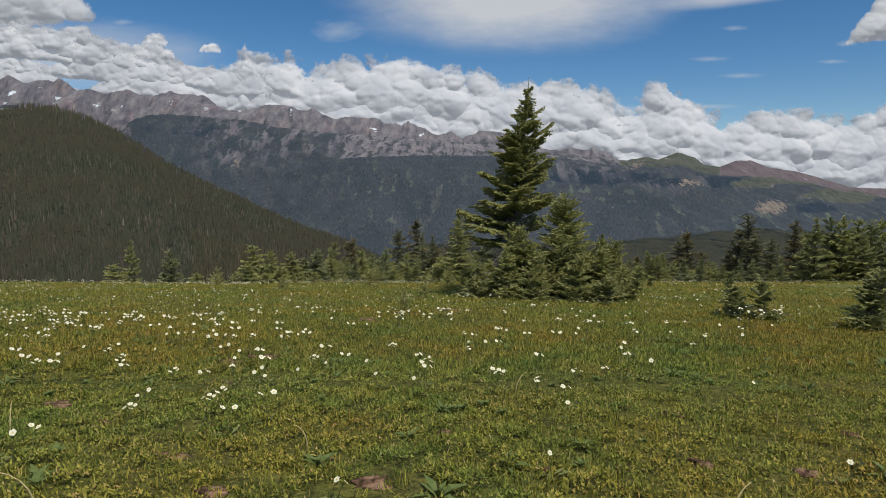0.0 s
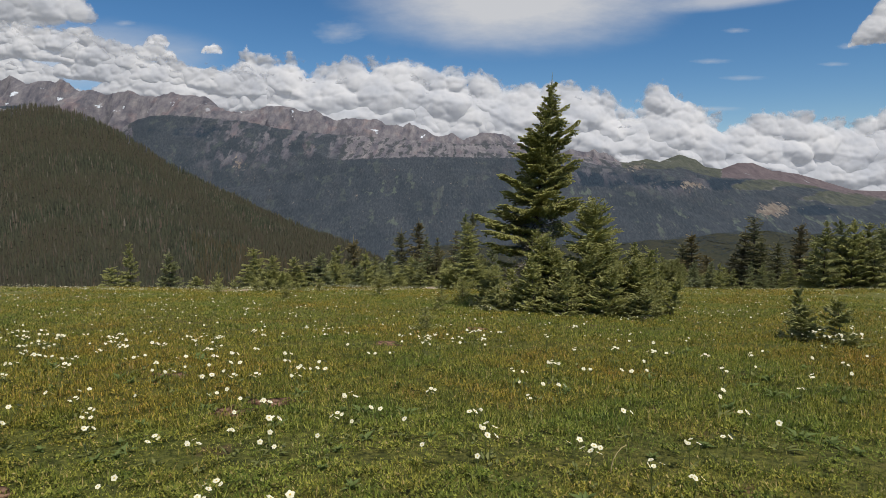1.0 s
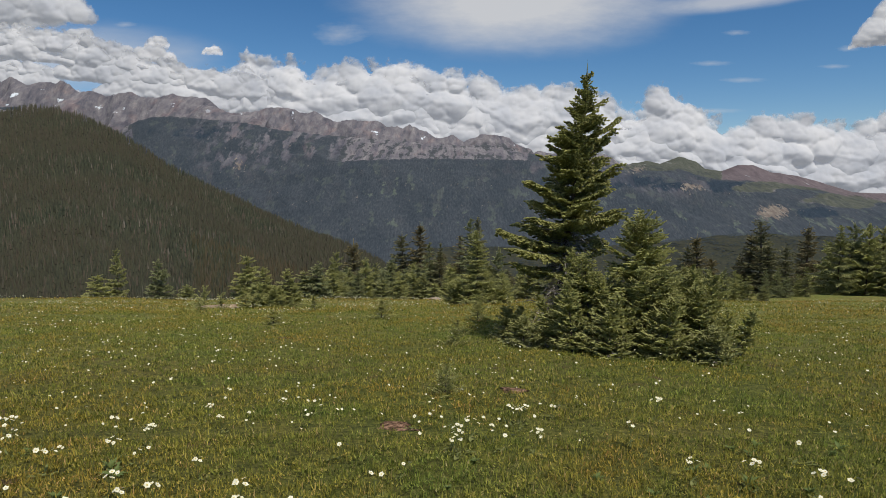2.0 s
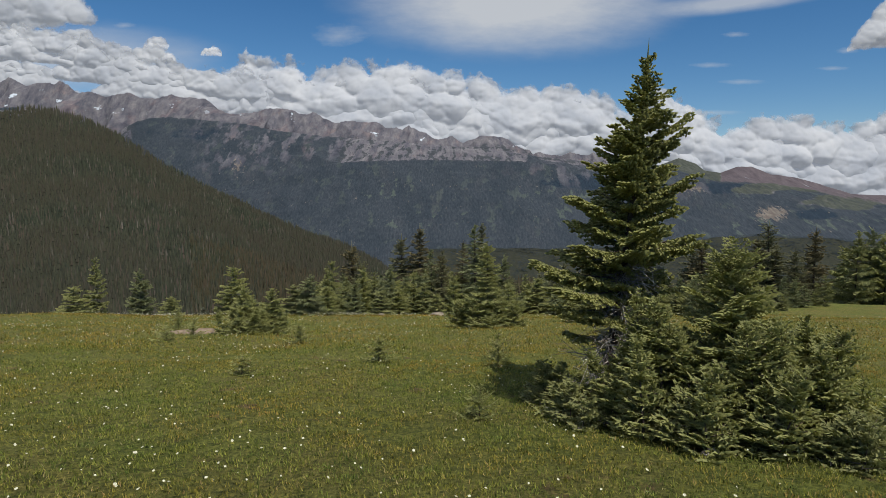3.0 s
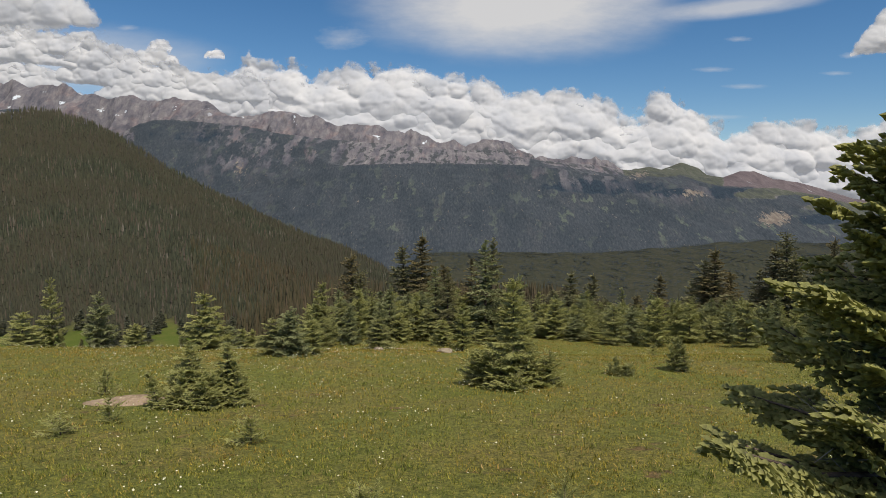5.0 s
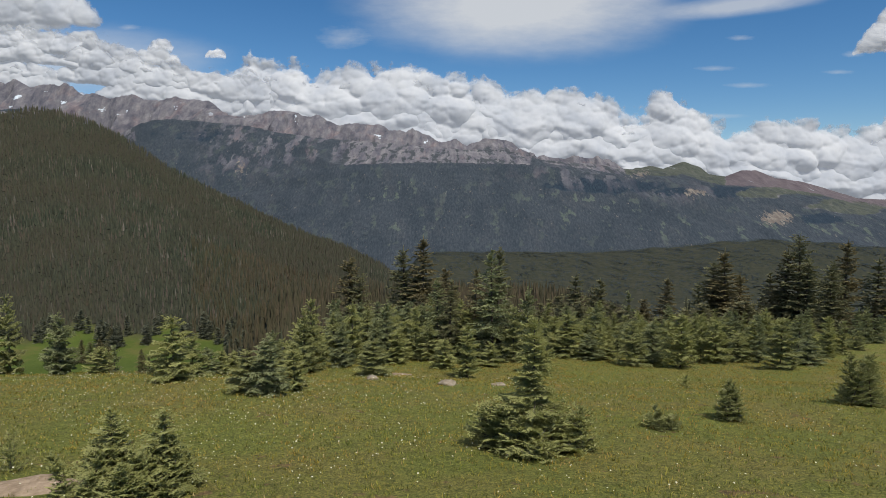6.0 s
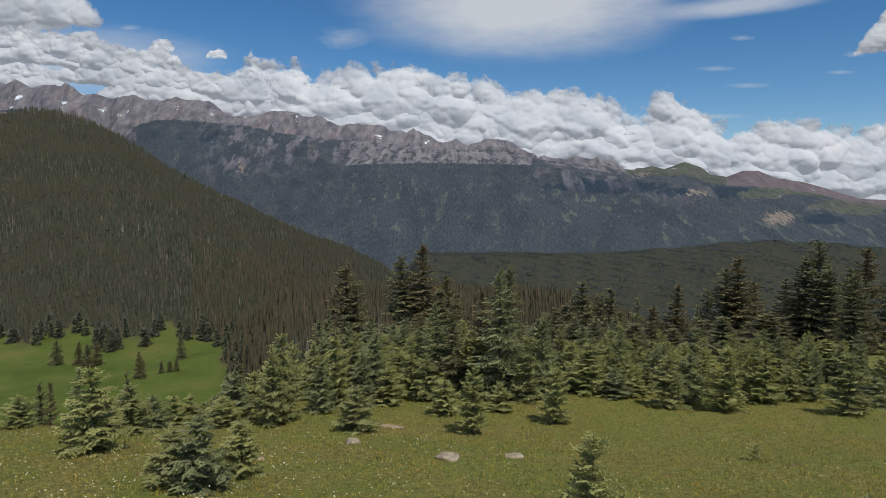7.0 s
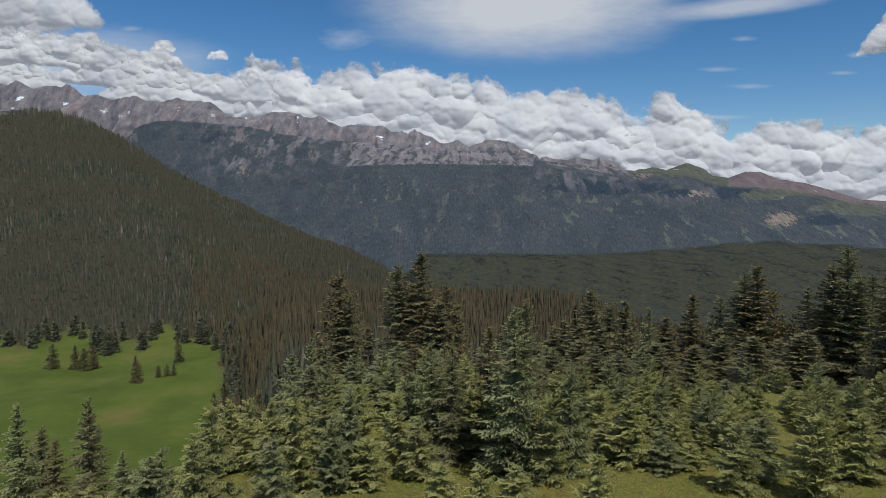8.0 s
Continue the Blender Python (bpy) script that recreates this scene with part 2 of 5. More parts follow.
    # dwarf trees creeping up the rock, and ledges showing through the trees
    bare = mix(n, l, times(patches(0.022, 0.5, 0.55, 0.85), attribute(n, "stunted")), bare, (0.036, 0.042, 0.046))
    conifer = mix(n, l, times(patches(0.014, 0.5, 0.57, 0.8, (1, 0, 0.8)), attribute(n, "ledges")), conifer, mix(n, l, 1.0, rock, (0.85, 0.86, 0.9), "MULTIPLY"))
    col = mix(n, l, broken("high", 0.016, 0.5), conifer, bare)
    col = mix(n, l, broken("scar", 0.05, 3.4, 0.42, 0.52), col, mix(n, l, patches(0.04, 0.45, 0.6), (0.125, 0.098, 0.083), (0.2, 0.162, 0.135)))
    snow = times(patches(0.012, 0.63, 0.65, 0.85, (0.8, 0, 1.1), 0.6), attribute(n, "snowy"))
    col = mix(n, l, snow, col, (0.62, 0.63, 0.66))
    # air haze painted in: every slope colour tinted towards blue
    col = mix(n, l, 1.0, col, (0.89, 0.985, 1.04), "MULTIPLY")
    l.new(col, p.inputs["Base Color"])
    bump(n, l, p, grain(0.045, 8, 0.72, steep), 0.5, 10)
    return m


MOUNTAIN = mountain_material()


def forest_material(name, stops, dead, tips=(0.1, 0.11, 0.05), killed=(0.36, 0.58, 0.55)):
    m, n, l, p = material(name, 0.8, 0.1)
    tint = attribute(n, "tint")
    col = ramp(n, l, tint, stops)
    kill = ramp(n, l, noise_node(n, l, 0.006, 4), greys((killed[0], 0.0), (killed[1], killed[2])))
    col = mix(n, l, kill, col, mix(n, l, tint, dead, (0.03, 0.036, 0.018)))
    l.new(mix(n, l, ramp(n, l, attribute(n, "tip"), greys((0.0, 0.0), (1.0, 0.25))), col, tips), p.inputs["Base Color"])
    return m


# living and browned trees; stops lifted and blued to paint in the hill's haze
FOREST = forest_material("dense_conifer_forest", [(0.0, (0.026, 0.035, 0.026)), (0.5, (0.052, 0.062, 0.044)), (0.84, (0.082, 0.086, 0.06)), (0.86, (0.115, 0.089, 0.075)), (0.975, (0.108, 0.096, 0.082)), (1.0, (0.2, 0.18, 0.155))], (0.11, 0.084, 0.07))

FOREST_BROWN = forest_material("browned_conifer_forest", [(0.0, (0.024, 0.032, 0.017)), (0.5, (0.055, 0.06, 0.032)), (0.9, (0.095, 0.08, 0.05)), (1.0, (0.16, 0.14, 0.115))], (0.12, 0.088, 0.06), (0.12, 0.105, 0.06), (0.3, 0.5, 0.8))
# far ridge: haze and cloud shadow painted into these low-contrast blue stops
FOREST_FAR = forest_material("hazed_far_forest", [(0.0, (0.022, 0.031, 0.037)), (0.6, (0.025, 0.035, 0.041)), (1.0, (0.029, 0.04, 0.046))], (0.026, 0.034, 0.043), (0.029, 0.039, 0.047))



def cloud_material():
    """Heaped water cloud: white to grey, frayed and see-through where it is thin."""
    m, n, l, p = material("cumulus_cloud", 1.0, 0.0)
    # grey patches in the colour stand in for the shaded parts of the heaps
    l.new(ramp(n, l, noise_node(n, l, 0.004, 6, 0.6), [(0.36, (0.225, 0.245, 0.275)), (0.5, (0.29, 0.305, 0.325)), (0.66, (0.35, 0.36, 0.37))]), p.inputs["Base Color"])
    # faint blue-white glow added to lighten the hollows and bases
    p.inputs["Emission Color"].default_value, p.inputs["Emission Strength"].default_value = (0.85, 0.9, 1.0, 1), 0.22
    fray = n.new("ShaderNodeMath")
    fray.operation = "MULTIPLY_ADD"
    l.new(noise_node(n, l, 0.02, 6, 0.6), fray.inputs[0])
    fray.inputs[1].default_value = 0.5
    l.new(attribute(n, "cover"), fray.inputs[2])
    l.new(ramp(n, l, fray.outputs[0], greys((0.34, 0.0), (0.46, 0.75), (0.6, 1.0))), p.inputs["Alpha"])
    return m


CLOUD = cloud_material()


# ---- mesh helpers ----
def mesh_object(name, verts, faces, mat, smooth=False, attrs=None):
    """One mesh object from arrays of points and of triangles or quads."""
    verts, faces = np.asarray(verts, np.float32), np.asarray(faces, np.int32)
    me = bpy.data.meshes.new(name)
    k = faces.shape[1]
    me.vertices.add(len(verts))
    me.vertices.foreach_set("co", verts.ravel())
    me.loops.add(faces.size)
    me.loops.foreach_set("vertex_index", faces.ravel())
    me.polygons.add(len(faces))
    me.polygons.foreach_set("loop_start", np.arange(0, faces.size, k, dtype=np.int32))
    me.polygons.foreach_set("use_smooth", np.full(len(faces), smooth))
    for key, values in (attrs or {}).items():
        me.attributes.new(key, "FLOAT", "POINT").data.foreach_set("value", np.asarray(values, np.float32))
    me.update(calc_edges=True)
    me.validate()
    me.materials.append(mat)
    return new(name, me)


class Soup:
    """Gathers many small pieces into one mesh."""

    def __init__(self):
        self.v, self.f, self.a, self.count = [], [], [], 0

    def add(self, v, f, a=None):
        self.v.append(v)
        self.f.append(np.asarray(f) + self.count)
        self.a.append(np.zeros(len(v)) if a is None else a)
        self.count += len(v)

    def make(self, name, mat, smooth=False):
        return mesh_object(name, np.concatenate(self.v), np.concatenate(self.f), mat, smooth, {"tip": np.concatenate(self.a)})


def unit(a):
    return a / np.maximum(np.linalg.norm(a, axis=-1, keepdims=True), 1e-9)


def spindles(soup, start, way, length, radius, sides=4, fat=0.35, closed=True):
    """Tapered twigs: a point, a ring and a tip each."""
    n = len(start)
    way = unit(way)
    side = unit(np.cross(way, np.where(np.abs(way[:, 2:]) > 0.9, [[1.0, 0, 0]], [[0, 0, 1.0]])))
    up = np.cross(side, way)
    length, radius = np.broadcast_to(length, n)[:, None], np.broadcast_to(radius, n)[:, None]
    rows = [start]
    for k in range(sides):
        a = 2 * math.pi * (k + 0.5) / sides
        rows.append(start + way * length * fat + (side * math.cos(a) + up * math.sin(a)) * radius)
    rows.append(start + way * length)
    v = np.stack(rows, 1).reshape(-1, 3)
    one = []
    for k in range(sides):
        j = 1 + (k + 1) % sides
        one += [(0, j, 1 + k), (1 + k, j, sides + 1)] if closed else [(1 + k, j, sides + 1)]
    f = (np.array(one)[None] + (np.arange(n) * (sides + 2))[:, None, None]).reshape(-1, 3)
    soup.add(v, f, np.tile([0.0] + [0.35] * sides + [1.0], n))


def tube(soup, points, radii, sides=6):
    """A tapered round stem along a line of points."""
    points, radii = np.asarray(points, float), np.asarray(radii, float)
    way = unit(np.gradient(points, axis=0))
    side = unit(np.cross(way, [[0.3, 0.9, 0.2]]))
    up = np.cross(way, side)
    a = np.linspace(0, 2 * math.pi, sides, endpoint=False)
    v = points[:, None] + radii[:, None, None] * (side[:, None] * np.cos(a)[None, :, None] + up[:, None] * np.sin(a)[None, :, None])
    f = []
    for i in range(len(points) - 1):
        for k in range(sides):
            a0, a1 = i * sides + k, i * sides + (k + 1) % sides
            f += [(a0, a1, a1 + sides), (a0, a1 + sides, a0 + sides)]
    soup.add(v.reshape(-1, 3), f)


def part(name, ob, parent, label=""):
    ob.name = name
    ob.parent = parent
    return tagged(ob, label=label)


# ---- the lie of the land ----
NEAR_Y = [-400, -60, -10, 0, 6, 14, 20, 27, 31, 35, 40, 45, 55, 65]
NEAR_Z = [20, 7, 2.2, 1.2, 0.58, -0.35, -1.05, -2.15, -2.85, -3.35, -4.35, -5.6, -7.2, -8.4]
FAR_D = [65, 90, 130, 200, 330, 450, 600, 800, 1100, 1500, 2000, 2600, 4900]
LEFT = [-12, -30, -52, -92, -140, -144, -143, -120, -70, -20, -240, -330, -340]
MIDDLE = [-8.4, -16, -29, -52, -78, -90, -100, -150, -232, -290, -186, -330, -340]
RIGHT = [-8.4, -15, -27, -45, -85, -125, -155, -190, -230, -260, -172, -330, -340]
CREST_AZ = [-1.6, -0.9, -0.70, -0.646, -0.60, -0.557, -0.52, -0.432, -0.343, -0.254, -0.164, -0.075, 0.0]
CREST_Z = [20, 110, 160, 175, 173, 152, 125, 45, -25, -88, -136, -204, -260]


def smooth(a, b, x):
    t = np.clip((x - a) / (b - a), 0, 1)
    return t * t * (3 - 2 * t)


def wobble(x, y, scale, seed=0.0):
    """A cheap rolling unevenness, about -1 to 1."""
    return (np.sin(x / scale + 1.3 + seed) * np.cos(y / scale * 1.2 - 0.7 + seed * 2) + 0.6 * np.sin(x / scale * 2.3 - y / scale * 1.7 + seed)
            + 0.35 * np.sin(x / scale * 4.1 + y / scale * 3.6 + 2.2 * seed)) / 1.6


def height(x, y):
    """Ground level at x, y (arrays)."""
    x, y = np.asarray(x, float), np.asarray(y, float)
    near = np.interp(y, NEAR_Y, NEAR_Z)
    near = near - smooth(6, 26, -x) * np.clip(y - 45, 0, None) * 0.66 + 0.05 * wobble(x, y, 1.9) + 0.12 * wobble(x, y, 6.0, 2.0) * smooth(10, 30, y)
    near = near - smooth(30, 120, np.abs(x)) * np.abs(x) * 0.08
    d = np.clip(y, 65, None)
    az = x / d
    a0 = -0.06 - 0.17 * smooth(90, 240, d)
    lw, rw = smooth(0, 1, (a0 - az) / 0.13), smooth(0.15, 0.45, az)
    far = np.interp(d, FAR_D, MIDDLE) * (1 - lw - rw) + np.interp(d, FAR_D, LEFT) * lw + np.interp(d, FAR_D, RIGHT) * rw
    crest = np.interp(az, CREST_AZ, CREST_Z)
    foot_d = 670 + 130 * smooth(-0.4, -0.2, az)
    foot = np.interp(foot_d, FAR_D, MIDDLE) * (1 - lw) + np.interp(foot_d, FAR_D, LEFT) * lw
    up = np.clip((d - foot_d) / (1500 - foot_d), 0, 1)
    hill = foot + (crest - foot) * (0.65 * up + 0.35 * up * up)
    hill = np.where(d > 1500, crest - (d - 1500) * 0.5, hill)
    hw = smooth(-0.03, -0.10, az) * smooth(0, 60, d - foot_d)
    far = np.where(d > foot_d, far * (1 - hw) + np.maximum(hill, far * 0 - 330) * hw, far)
    far = far + wobble(x, y, 45, 1.0) * 3.0 * smooth(80, 250, d) + wobble(x, y, 160, 3.0) * 5 * smooth(300, 700, d) * (1 - hw)
    far = far + smooth(1500, 1900, d) * smooth(2500, 2050, d) * (20 * np.sin(az * 5 - 0.9) + 9 * np.sin(az * 13 + 1)) * smooth(-0.1, 0.1, az)
    k = smooth(58, 84, y)
    return near * (1 - k) + far * k


def ground_z(x, y):
    return float(height(np.array([x]), np.array([y]))[0])


def clearing_mask(x, y):
    """1 on the grassy valley floor, 0 in the woods."""
    az = x / np.maximum(y, 1)
    edge = -0.325 + 0.012 * np.sin(y / 30) + 0.012 * np.sin(y / 11)
    far_edge = 635 + 20 * np.sin(az * 40) + 14 * np.sin(az * 97)
    return smooth(0.01, -0.025, az - edge) * smooth(150, 185, y) * smooth(22, -22, y - far_edge)


# ---- ground: one sheet from the meadow to the far valley ----
def build_ground():
    angles = np.concatenate([np.linspace(-48, 48, 420, endpoint=False), np.linspace(48, 312, 90, endpoint=False)])
    ang = np.radians(angles)
    radii = np.concatenate([[0.0], np.geomspace(0.5, 4900, 260)])
    r, a = np.meshgrid(radii, ang, indexing="ij")
    x, y = -1.2 + r * np.sin(a), 12 + r * np.cos(a)
    z = height(x, y)
    nr, na = r.shape
    i, j = np.meshgrid(np.arange(nr - 1), np.arange(na), indexing="ij")
    jn = (j + 1) % na
    f = np.stack([i * na + j, (i + 1) * na + j, (i + 1) * na + jn, i * na + jn], -1).reshape(-1, 4)
    clear = clearing_mask(x, y).ravel()
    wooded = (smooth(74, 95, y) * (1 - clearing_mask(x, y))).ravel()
    ob = mesh_object("ground", np.stack([x, y, z], -1).reshape(-1, 3), f, GROUND, True, {"clearing": clear, "wooded": wooded, "near_dark": smooth(1.15, 0.4, np.hypot((x + 1) / 17, (y - 6) / 12) + 0.16 * wobble(x, y, 2.6, 3.0)).ravel()})
    return tagged(ob, "sloping alpine meadow of grass and low herbs above a forested valley", "meadow", kind="structure")


build_ground()

# ---- the far range: its crest lines as bearing and height per mille of distance ----
SKYLINE = [(-1.0, 150), (-0.699, 169), (-0.686, 165), (-0.672, 171), (-0.647, 159), (-0.602, 161), (-0.589, 161), (-0.566, 147), (-0.551, 149), (-0.51, 140), (-0.488, 149), (-0.472, 143), (-0.426, 143), (-0.372, 134), (-0.332, 114),
           (-0.305, 120), (-0.269, 124), (-0.213, 114), (-0.204, 117), (-0.168, 97), (-0.153, 102), (-0.105, 104), (-0.091, 95), (-0.065, 92), (-0.054, 98), (-0.043, 90), (-0.008, 79), (0.013, 84), (0.03, 73), (0.06, 84), (0.101, 78),
           (0.138, 53), (0.151, 56), (0.182, 50), (0.233, 60), (0.248, 55), (0.28, 36), (0.315, 41), (0.337, 36), (0.367, 48), (0.394, 40), (0.408, 28), (0.434, 24), (0.46, 35), (0.482, 36), (0.514, 23), (0.554, 18), (0.643, -8), (1.0, -20)]
DOME = [(-1.0, 90), (-0.704, 95), (-0.572, 67), (-0.527, 73), (-0.501, 87), (-0.477, 99), (-0.454, 105), (-0.428, 106), (-0.379, 102), (-0.313, 97), (-0.26, 86), (-0.189, 78), (-0.039, 67), (0.094, 56), (0.147, 47), (0.227, 42),
        (0.28, 34), (0.359, 29), (0.448, 18), (0.537, 5), (0.625, -10), (0.686, -19), (1.0, -30)]
PLATEAU = [(-1.0, -20), (-0.441, -19), (-0.351, -12), (-0.315, -6), (-0.279, 3), (-0.243, 18), (-0.208, 29), (-0.172, 36), (-0.127, 39), (-0.03, 42), (0.094, 41), (0.138, 40), (0.183, 34), (0.227, 27), (0.289, 20), (0.448, 4),
           (0.493, -6), (0.564, -14), (0.626, -25), (0.687, -32), (1.0, -50)]


def value_noise(u, v, seed):
    """Smooth lattice noise from 0 to 1."""
    table = np.random.default_rng(seed).random((256, 256))
    iu, iv = np.floor(u).astype(int), np.floor(v).astype(int)
    fu, fv = u - iu, v - iv
    fu, fv = fu * fu * (3 - 2 * fu), fv * fv * (3 - 2 * fv)
    at = lambda i, j: table[(iu + i) % 256, (iv + j) % 256]
    return (at(0, 0) * (1 - fu) + at(1, 0) * fu) * (1 - fv) + (at(0, 1) * (1 - fu) + at(1, 1) * fu) * fv


def crags(x, y, size, seed, octaves=5):
    """Sharp-crested relief, about -0.5 to 0.5."""
    total, amp, out = 0.0, 1.0, np.zeros_like(x)
    for k in range(octaves):
        s = size / 2.07 ** k
        out += amp * (1 - np.abs(2 * value_noise(x / s + 7.3 * k, y / s + 3.1 * k, seed + k) - 1))
        total += amp
        amp *= 0.55
    return out / total - 0.55


def build_range():
    """Valley wall, a forested plateau, a dark dome behind it and the rocky crest, each hiding the foot of the next."""
    az = np.linspace(-0.9, 0.9, 960)
    d = np.concatenate([np.linspace(2600, 3300, 44, endpoint=False), np.linspace(3300, 3360, 5, endpoint=False), np.linspace(3360, 3850, 34, endpoint=False), np.linspace(3850, 3910, 5, endpoint=False),
                        np.linspace(3910, 4420, 62), np.linspace(4430, 4640, 6)])
    dd, aa = np.meshgrid(d, az, indexing="ij")
    x = aa * dd
    line = lambda pts, at: 4 + np.interp(aa, *zip(*pts)) / 1000 * (at - 29)
    front, dome, crest = line(PLATEAU, 3300), line(DOME, 3850), line(SKYLINE, 4400)
    lip = smooth(-0.26, -0.18, aa) * smooth(0.2, 0.1, aa)
    brow = smooth(-0.52, -0.48, aa) * smooth(-0.17, -0.24, aa)
    stops = [(2600, front * 0 - 340), (3300, front), (3360, front - 22 * lip), (3850, dome), (3910, dome - 26 * brow), (4400, crest), (4640, crest - 260)]
    down = dd - 4400
    bent = x + 0.5 * down * np.sin(x / 330) + 40 * (value_noise(x / 120, dd / 120, 73) - 0.5)
    spur = smooth(0.25, 0.75, value_noise(bent / 150, dd * 0 + 5, 74))       # spurs and cirques under the crest
    z = np.zeros_like(x)
    for (d0, z0), (d1, z1) in zip(stops[:-1], stops[1:]):
        t = np.clip((dd - d0) / (d1 - d0), 0, 1)
        bow = 0.72 + 1.5 * spur if d0 == 3910 else 0.9 if d0 == 2600 else 1.0
        z = np.where((dd >= d0) & (dd <= d1), z0 + (z1 - z0) * t ** bow, z)
    level = (z - 4) / (dd - 29) * 1000
    east = smooth(0.25, 0.33, aa)
    # masks by bearing and height
    spot = lambda a, e, w, h, peak=1.3: np.clip(peak - np.hypot((aa - a) / w, (level - e) / h), 0, 1)
    rocky = np.where(dd > 3880, 1.0, 0.0)
    rocky = np.maximum(rocky, smooth(3300, 3370, dd) * smooth(-0.2, -0.13, aa) * smooth(0.16, 0.1, aa))
    rocky = np.maximum(rocky, smooth(3480, 3700, dd) * smooth(0.1, 0.18, aa) * 0.7)
    rocky = np.where((aa < -0.46) & (dd > 3420), np.maximum(rocky, smooth(-0.475, -0.5, aa)), rocky)
    red = smooth(0.42, 0.45, aa) * smooth(-3, 6, level - np.interp(aa, [0.4, 0.55, 0.7], [12, -2, -26])) + 0.4 * spot(0.225, 52, 0.05, 12)
    green = east * (1 - np.clip(red, 0, 1)) * smooth(3250, 3480, dd)
    meadow = np.maximum(spot(0.62, -27, 0.075, 17), spot(0.5, -2, 0.06, 9)) * (1 - spot(0.583, -44, 0.045, 13, 1.6))
    # dark western ridge: trees and cloud shadow, both put in as forest colour
    wooded = 0.75 * spot(-0.68, 134, 0.06, 16, 1.1)
    high = np.clip(np.maximum(rocky * np.where(aa > 0.25, smooth(3380, 3620, dd), 1), meadow), 0, 1) * (1 - 0.9 * np.clip(wooded, 0, 1))
    masks = {"high": high, "turf": np.clip(np.maximum(green, meadow) + 0.5 * spot(0.31, 32, 0.04, 7), 0, 1), "reddish": np.clip(red, 0, 1),
             "scar": np.maximum.reduce([spot(0.517, -41, 0.032, 16, 1.15), 0.5 * spot(-0.322, 31, 0.014, 22, 1.1), 0.8 * spot(0.39, -4, 0.03, 12, 1.0), 0.6 * spot(0.3, 27, 0.03, 8, 1.0)]),
             "glade": np.clip(0.35 + spot(0.21, -28, 0.09, 30) + spot(-0.1, -6, 0.05, 20) + spot(0.38, -62, 0.1, 16) + spot(0.6, -62, 0.14, 22) + spot(-0.02, -55, 0.1, 14), 0, 1),
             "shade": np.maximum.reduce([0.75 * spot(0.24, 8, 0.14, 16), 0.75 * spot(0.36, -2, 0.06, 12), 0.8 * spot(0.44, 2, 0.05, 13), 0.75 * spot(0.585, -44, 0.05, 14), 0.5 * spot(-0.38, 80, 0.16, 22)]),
             "ledges": np.clip(smooth(3360, 3600, dd) * smooth(-0.42, -0.34, aa) * smooth(0.0, -0.1, aa) + 0.8 * spot(0.2, 22, 0.1, 22) + 0.7 * spot(0.36, -2, 0.08, 16), 0, 1),
             "stunted": np.clip(smooth(4150, 3950, dd) * (1 - 0.4 * east), 0, 1) * (1 - 0.8 * np.clip(red, 0, 1)),
             "snowy": smooth(4000, 4200, dd) * (1 - 0.6 * east) + 1.2 * spot(-0.44, 128, 0.03, 12)}
    # broken relief: gullies on the rock, softer folds under the trees
    cliff = smooth(3880, 4000, dd) * (1 - 0.8 * smooth(4200, 4395, dd)) * (1 - 0.8 * east)
    body = np.sin(np.clip((dd - 2600) / 1800, 0, 1) * math.pi) ** 0.7
    z = z + crags(x + 0.5 * dd, dd, 300, 31, 4) * 55 * body * (1 - cliff) * smooth(0, 90, np.abs(dd - 3300)) * smooth(0, 90, np.abs(dd - 3850))
    wx = x + 70 * (value_noise(x / 160, dd / 160, 71) - 0.5) + 0.35 * down * np.sin(x / 210)
    wy = dd * 0.4 + 60 * (value_noise(x / 140, dd / 140, 72) - 0.5)
    ribs = crags(wx, wy, 260, 21, 3)
    z = z + (ribs - 0.3) * 270 * cliff + (crags(wx, dd * 0.8, 60, 41, 4) - 0.3) * 20 * cliff
    rough = smooth(4300, 4400, dd) * (1 - 0.85 * east)
    z = z + rough * (crags(x, dd * 0 + 7, 70, 51, 5) * 30 + crags(x, dd * 0 + 9, 15, 57, 3) * 9 * smooth(0.3, 0.7, value_noise(x / 90, dd * 0 + 3, 58)))
    z = z + (smooth(40, 0, np.abs(dd - 3300)) + smooth(40, 0, np.abs(dd - 3850))) * crags(x, dd * 0 + 3, 26, 61, 3) * 9
    na = len(az)
    i, j = np.meshgrid(np.arange(len(d) - 1), np.arange(na - 1), indexing="ij")
    f = np.stack([i * na + j, i * na + j + 1, (i + 1) * na + j + 1, (i + 1) * na + j], -1).reshape(-1, 4)
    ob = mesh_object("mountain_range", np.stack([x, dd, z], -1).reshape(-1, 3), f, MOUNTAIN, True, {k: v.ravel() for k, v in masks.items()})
    return tagged(ob, "distant jagged reddish rock peaks with snow patches above dark forested slopes", "mountains", kind="structure")


build_range()


# ---- clouds ----
def domes(u, v, size, seed):
    """Rounded heads crowding together, 0 to 1."""
    table = np.random.default_rng(seed).random((64, 64, 3))
    iu, iv = np.floor(u / size).astype(int), np.floor(v / size).astype(int)
    best = np.zeros_like(u)
    for i in (-1, 0, 1):
        for j in (-1, 0, 1):
            t = table[(iu + i) % 64, (iv + j) % 64]
            r = size * (0.62 + 0.4 * t[..., 2])
            d2 = ((u - (iu + i + t[..., 0]) * size) ** 2 + (v - (iv + j + t[..., 1]) * size) ** 2) / (r * r)
            best = np.maximum(best, np.sqrt(np.clip(1 - d2, 0, None)) * (0.6 + 0.4 * t[..., 2]))
    return best


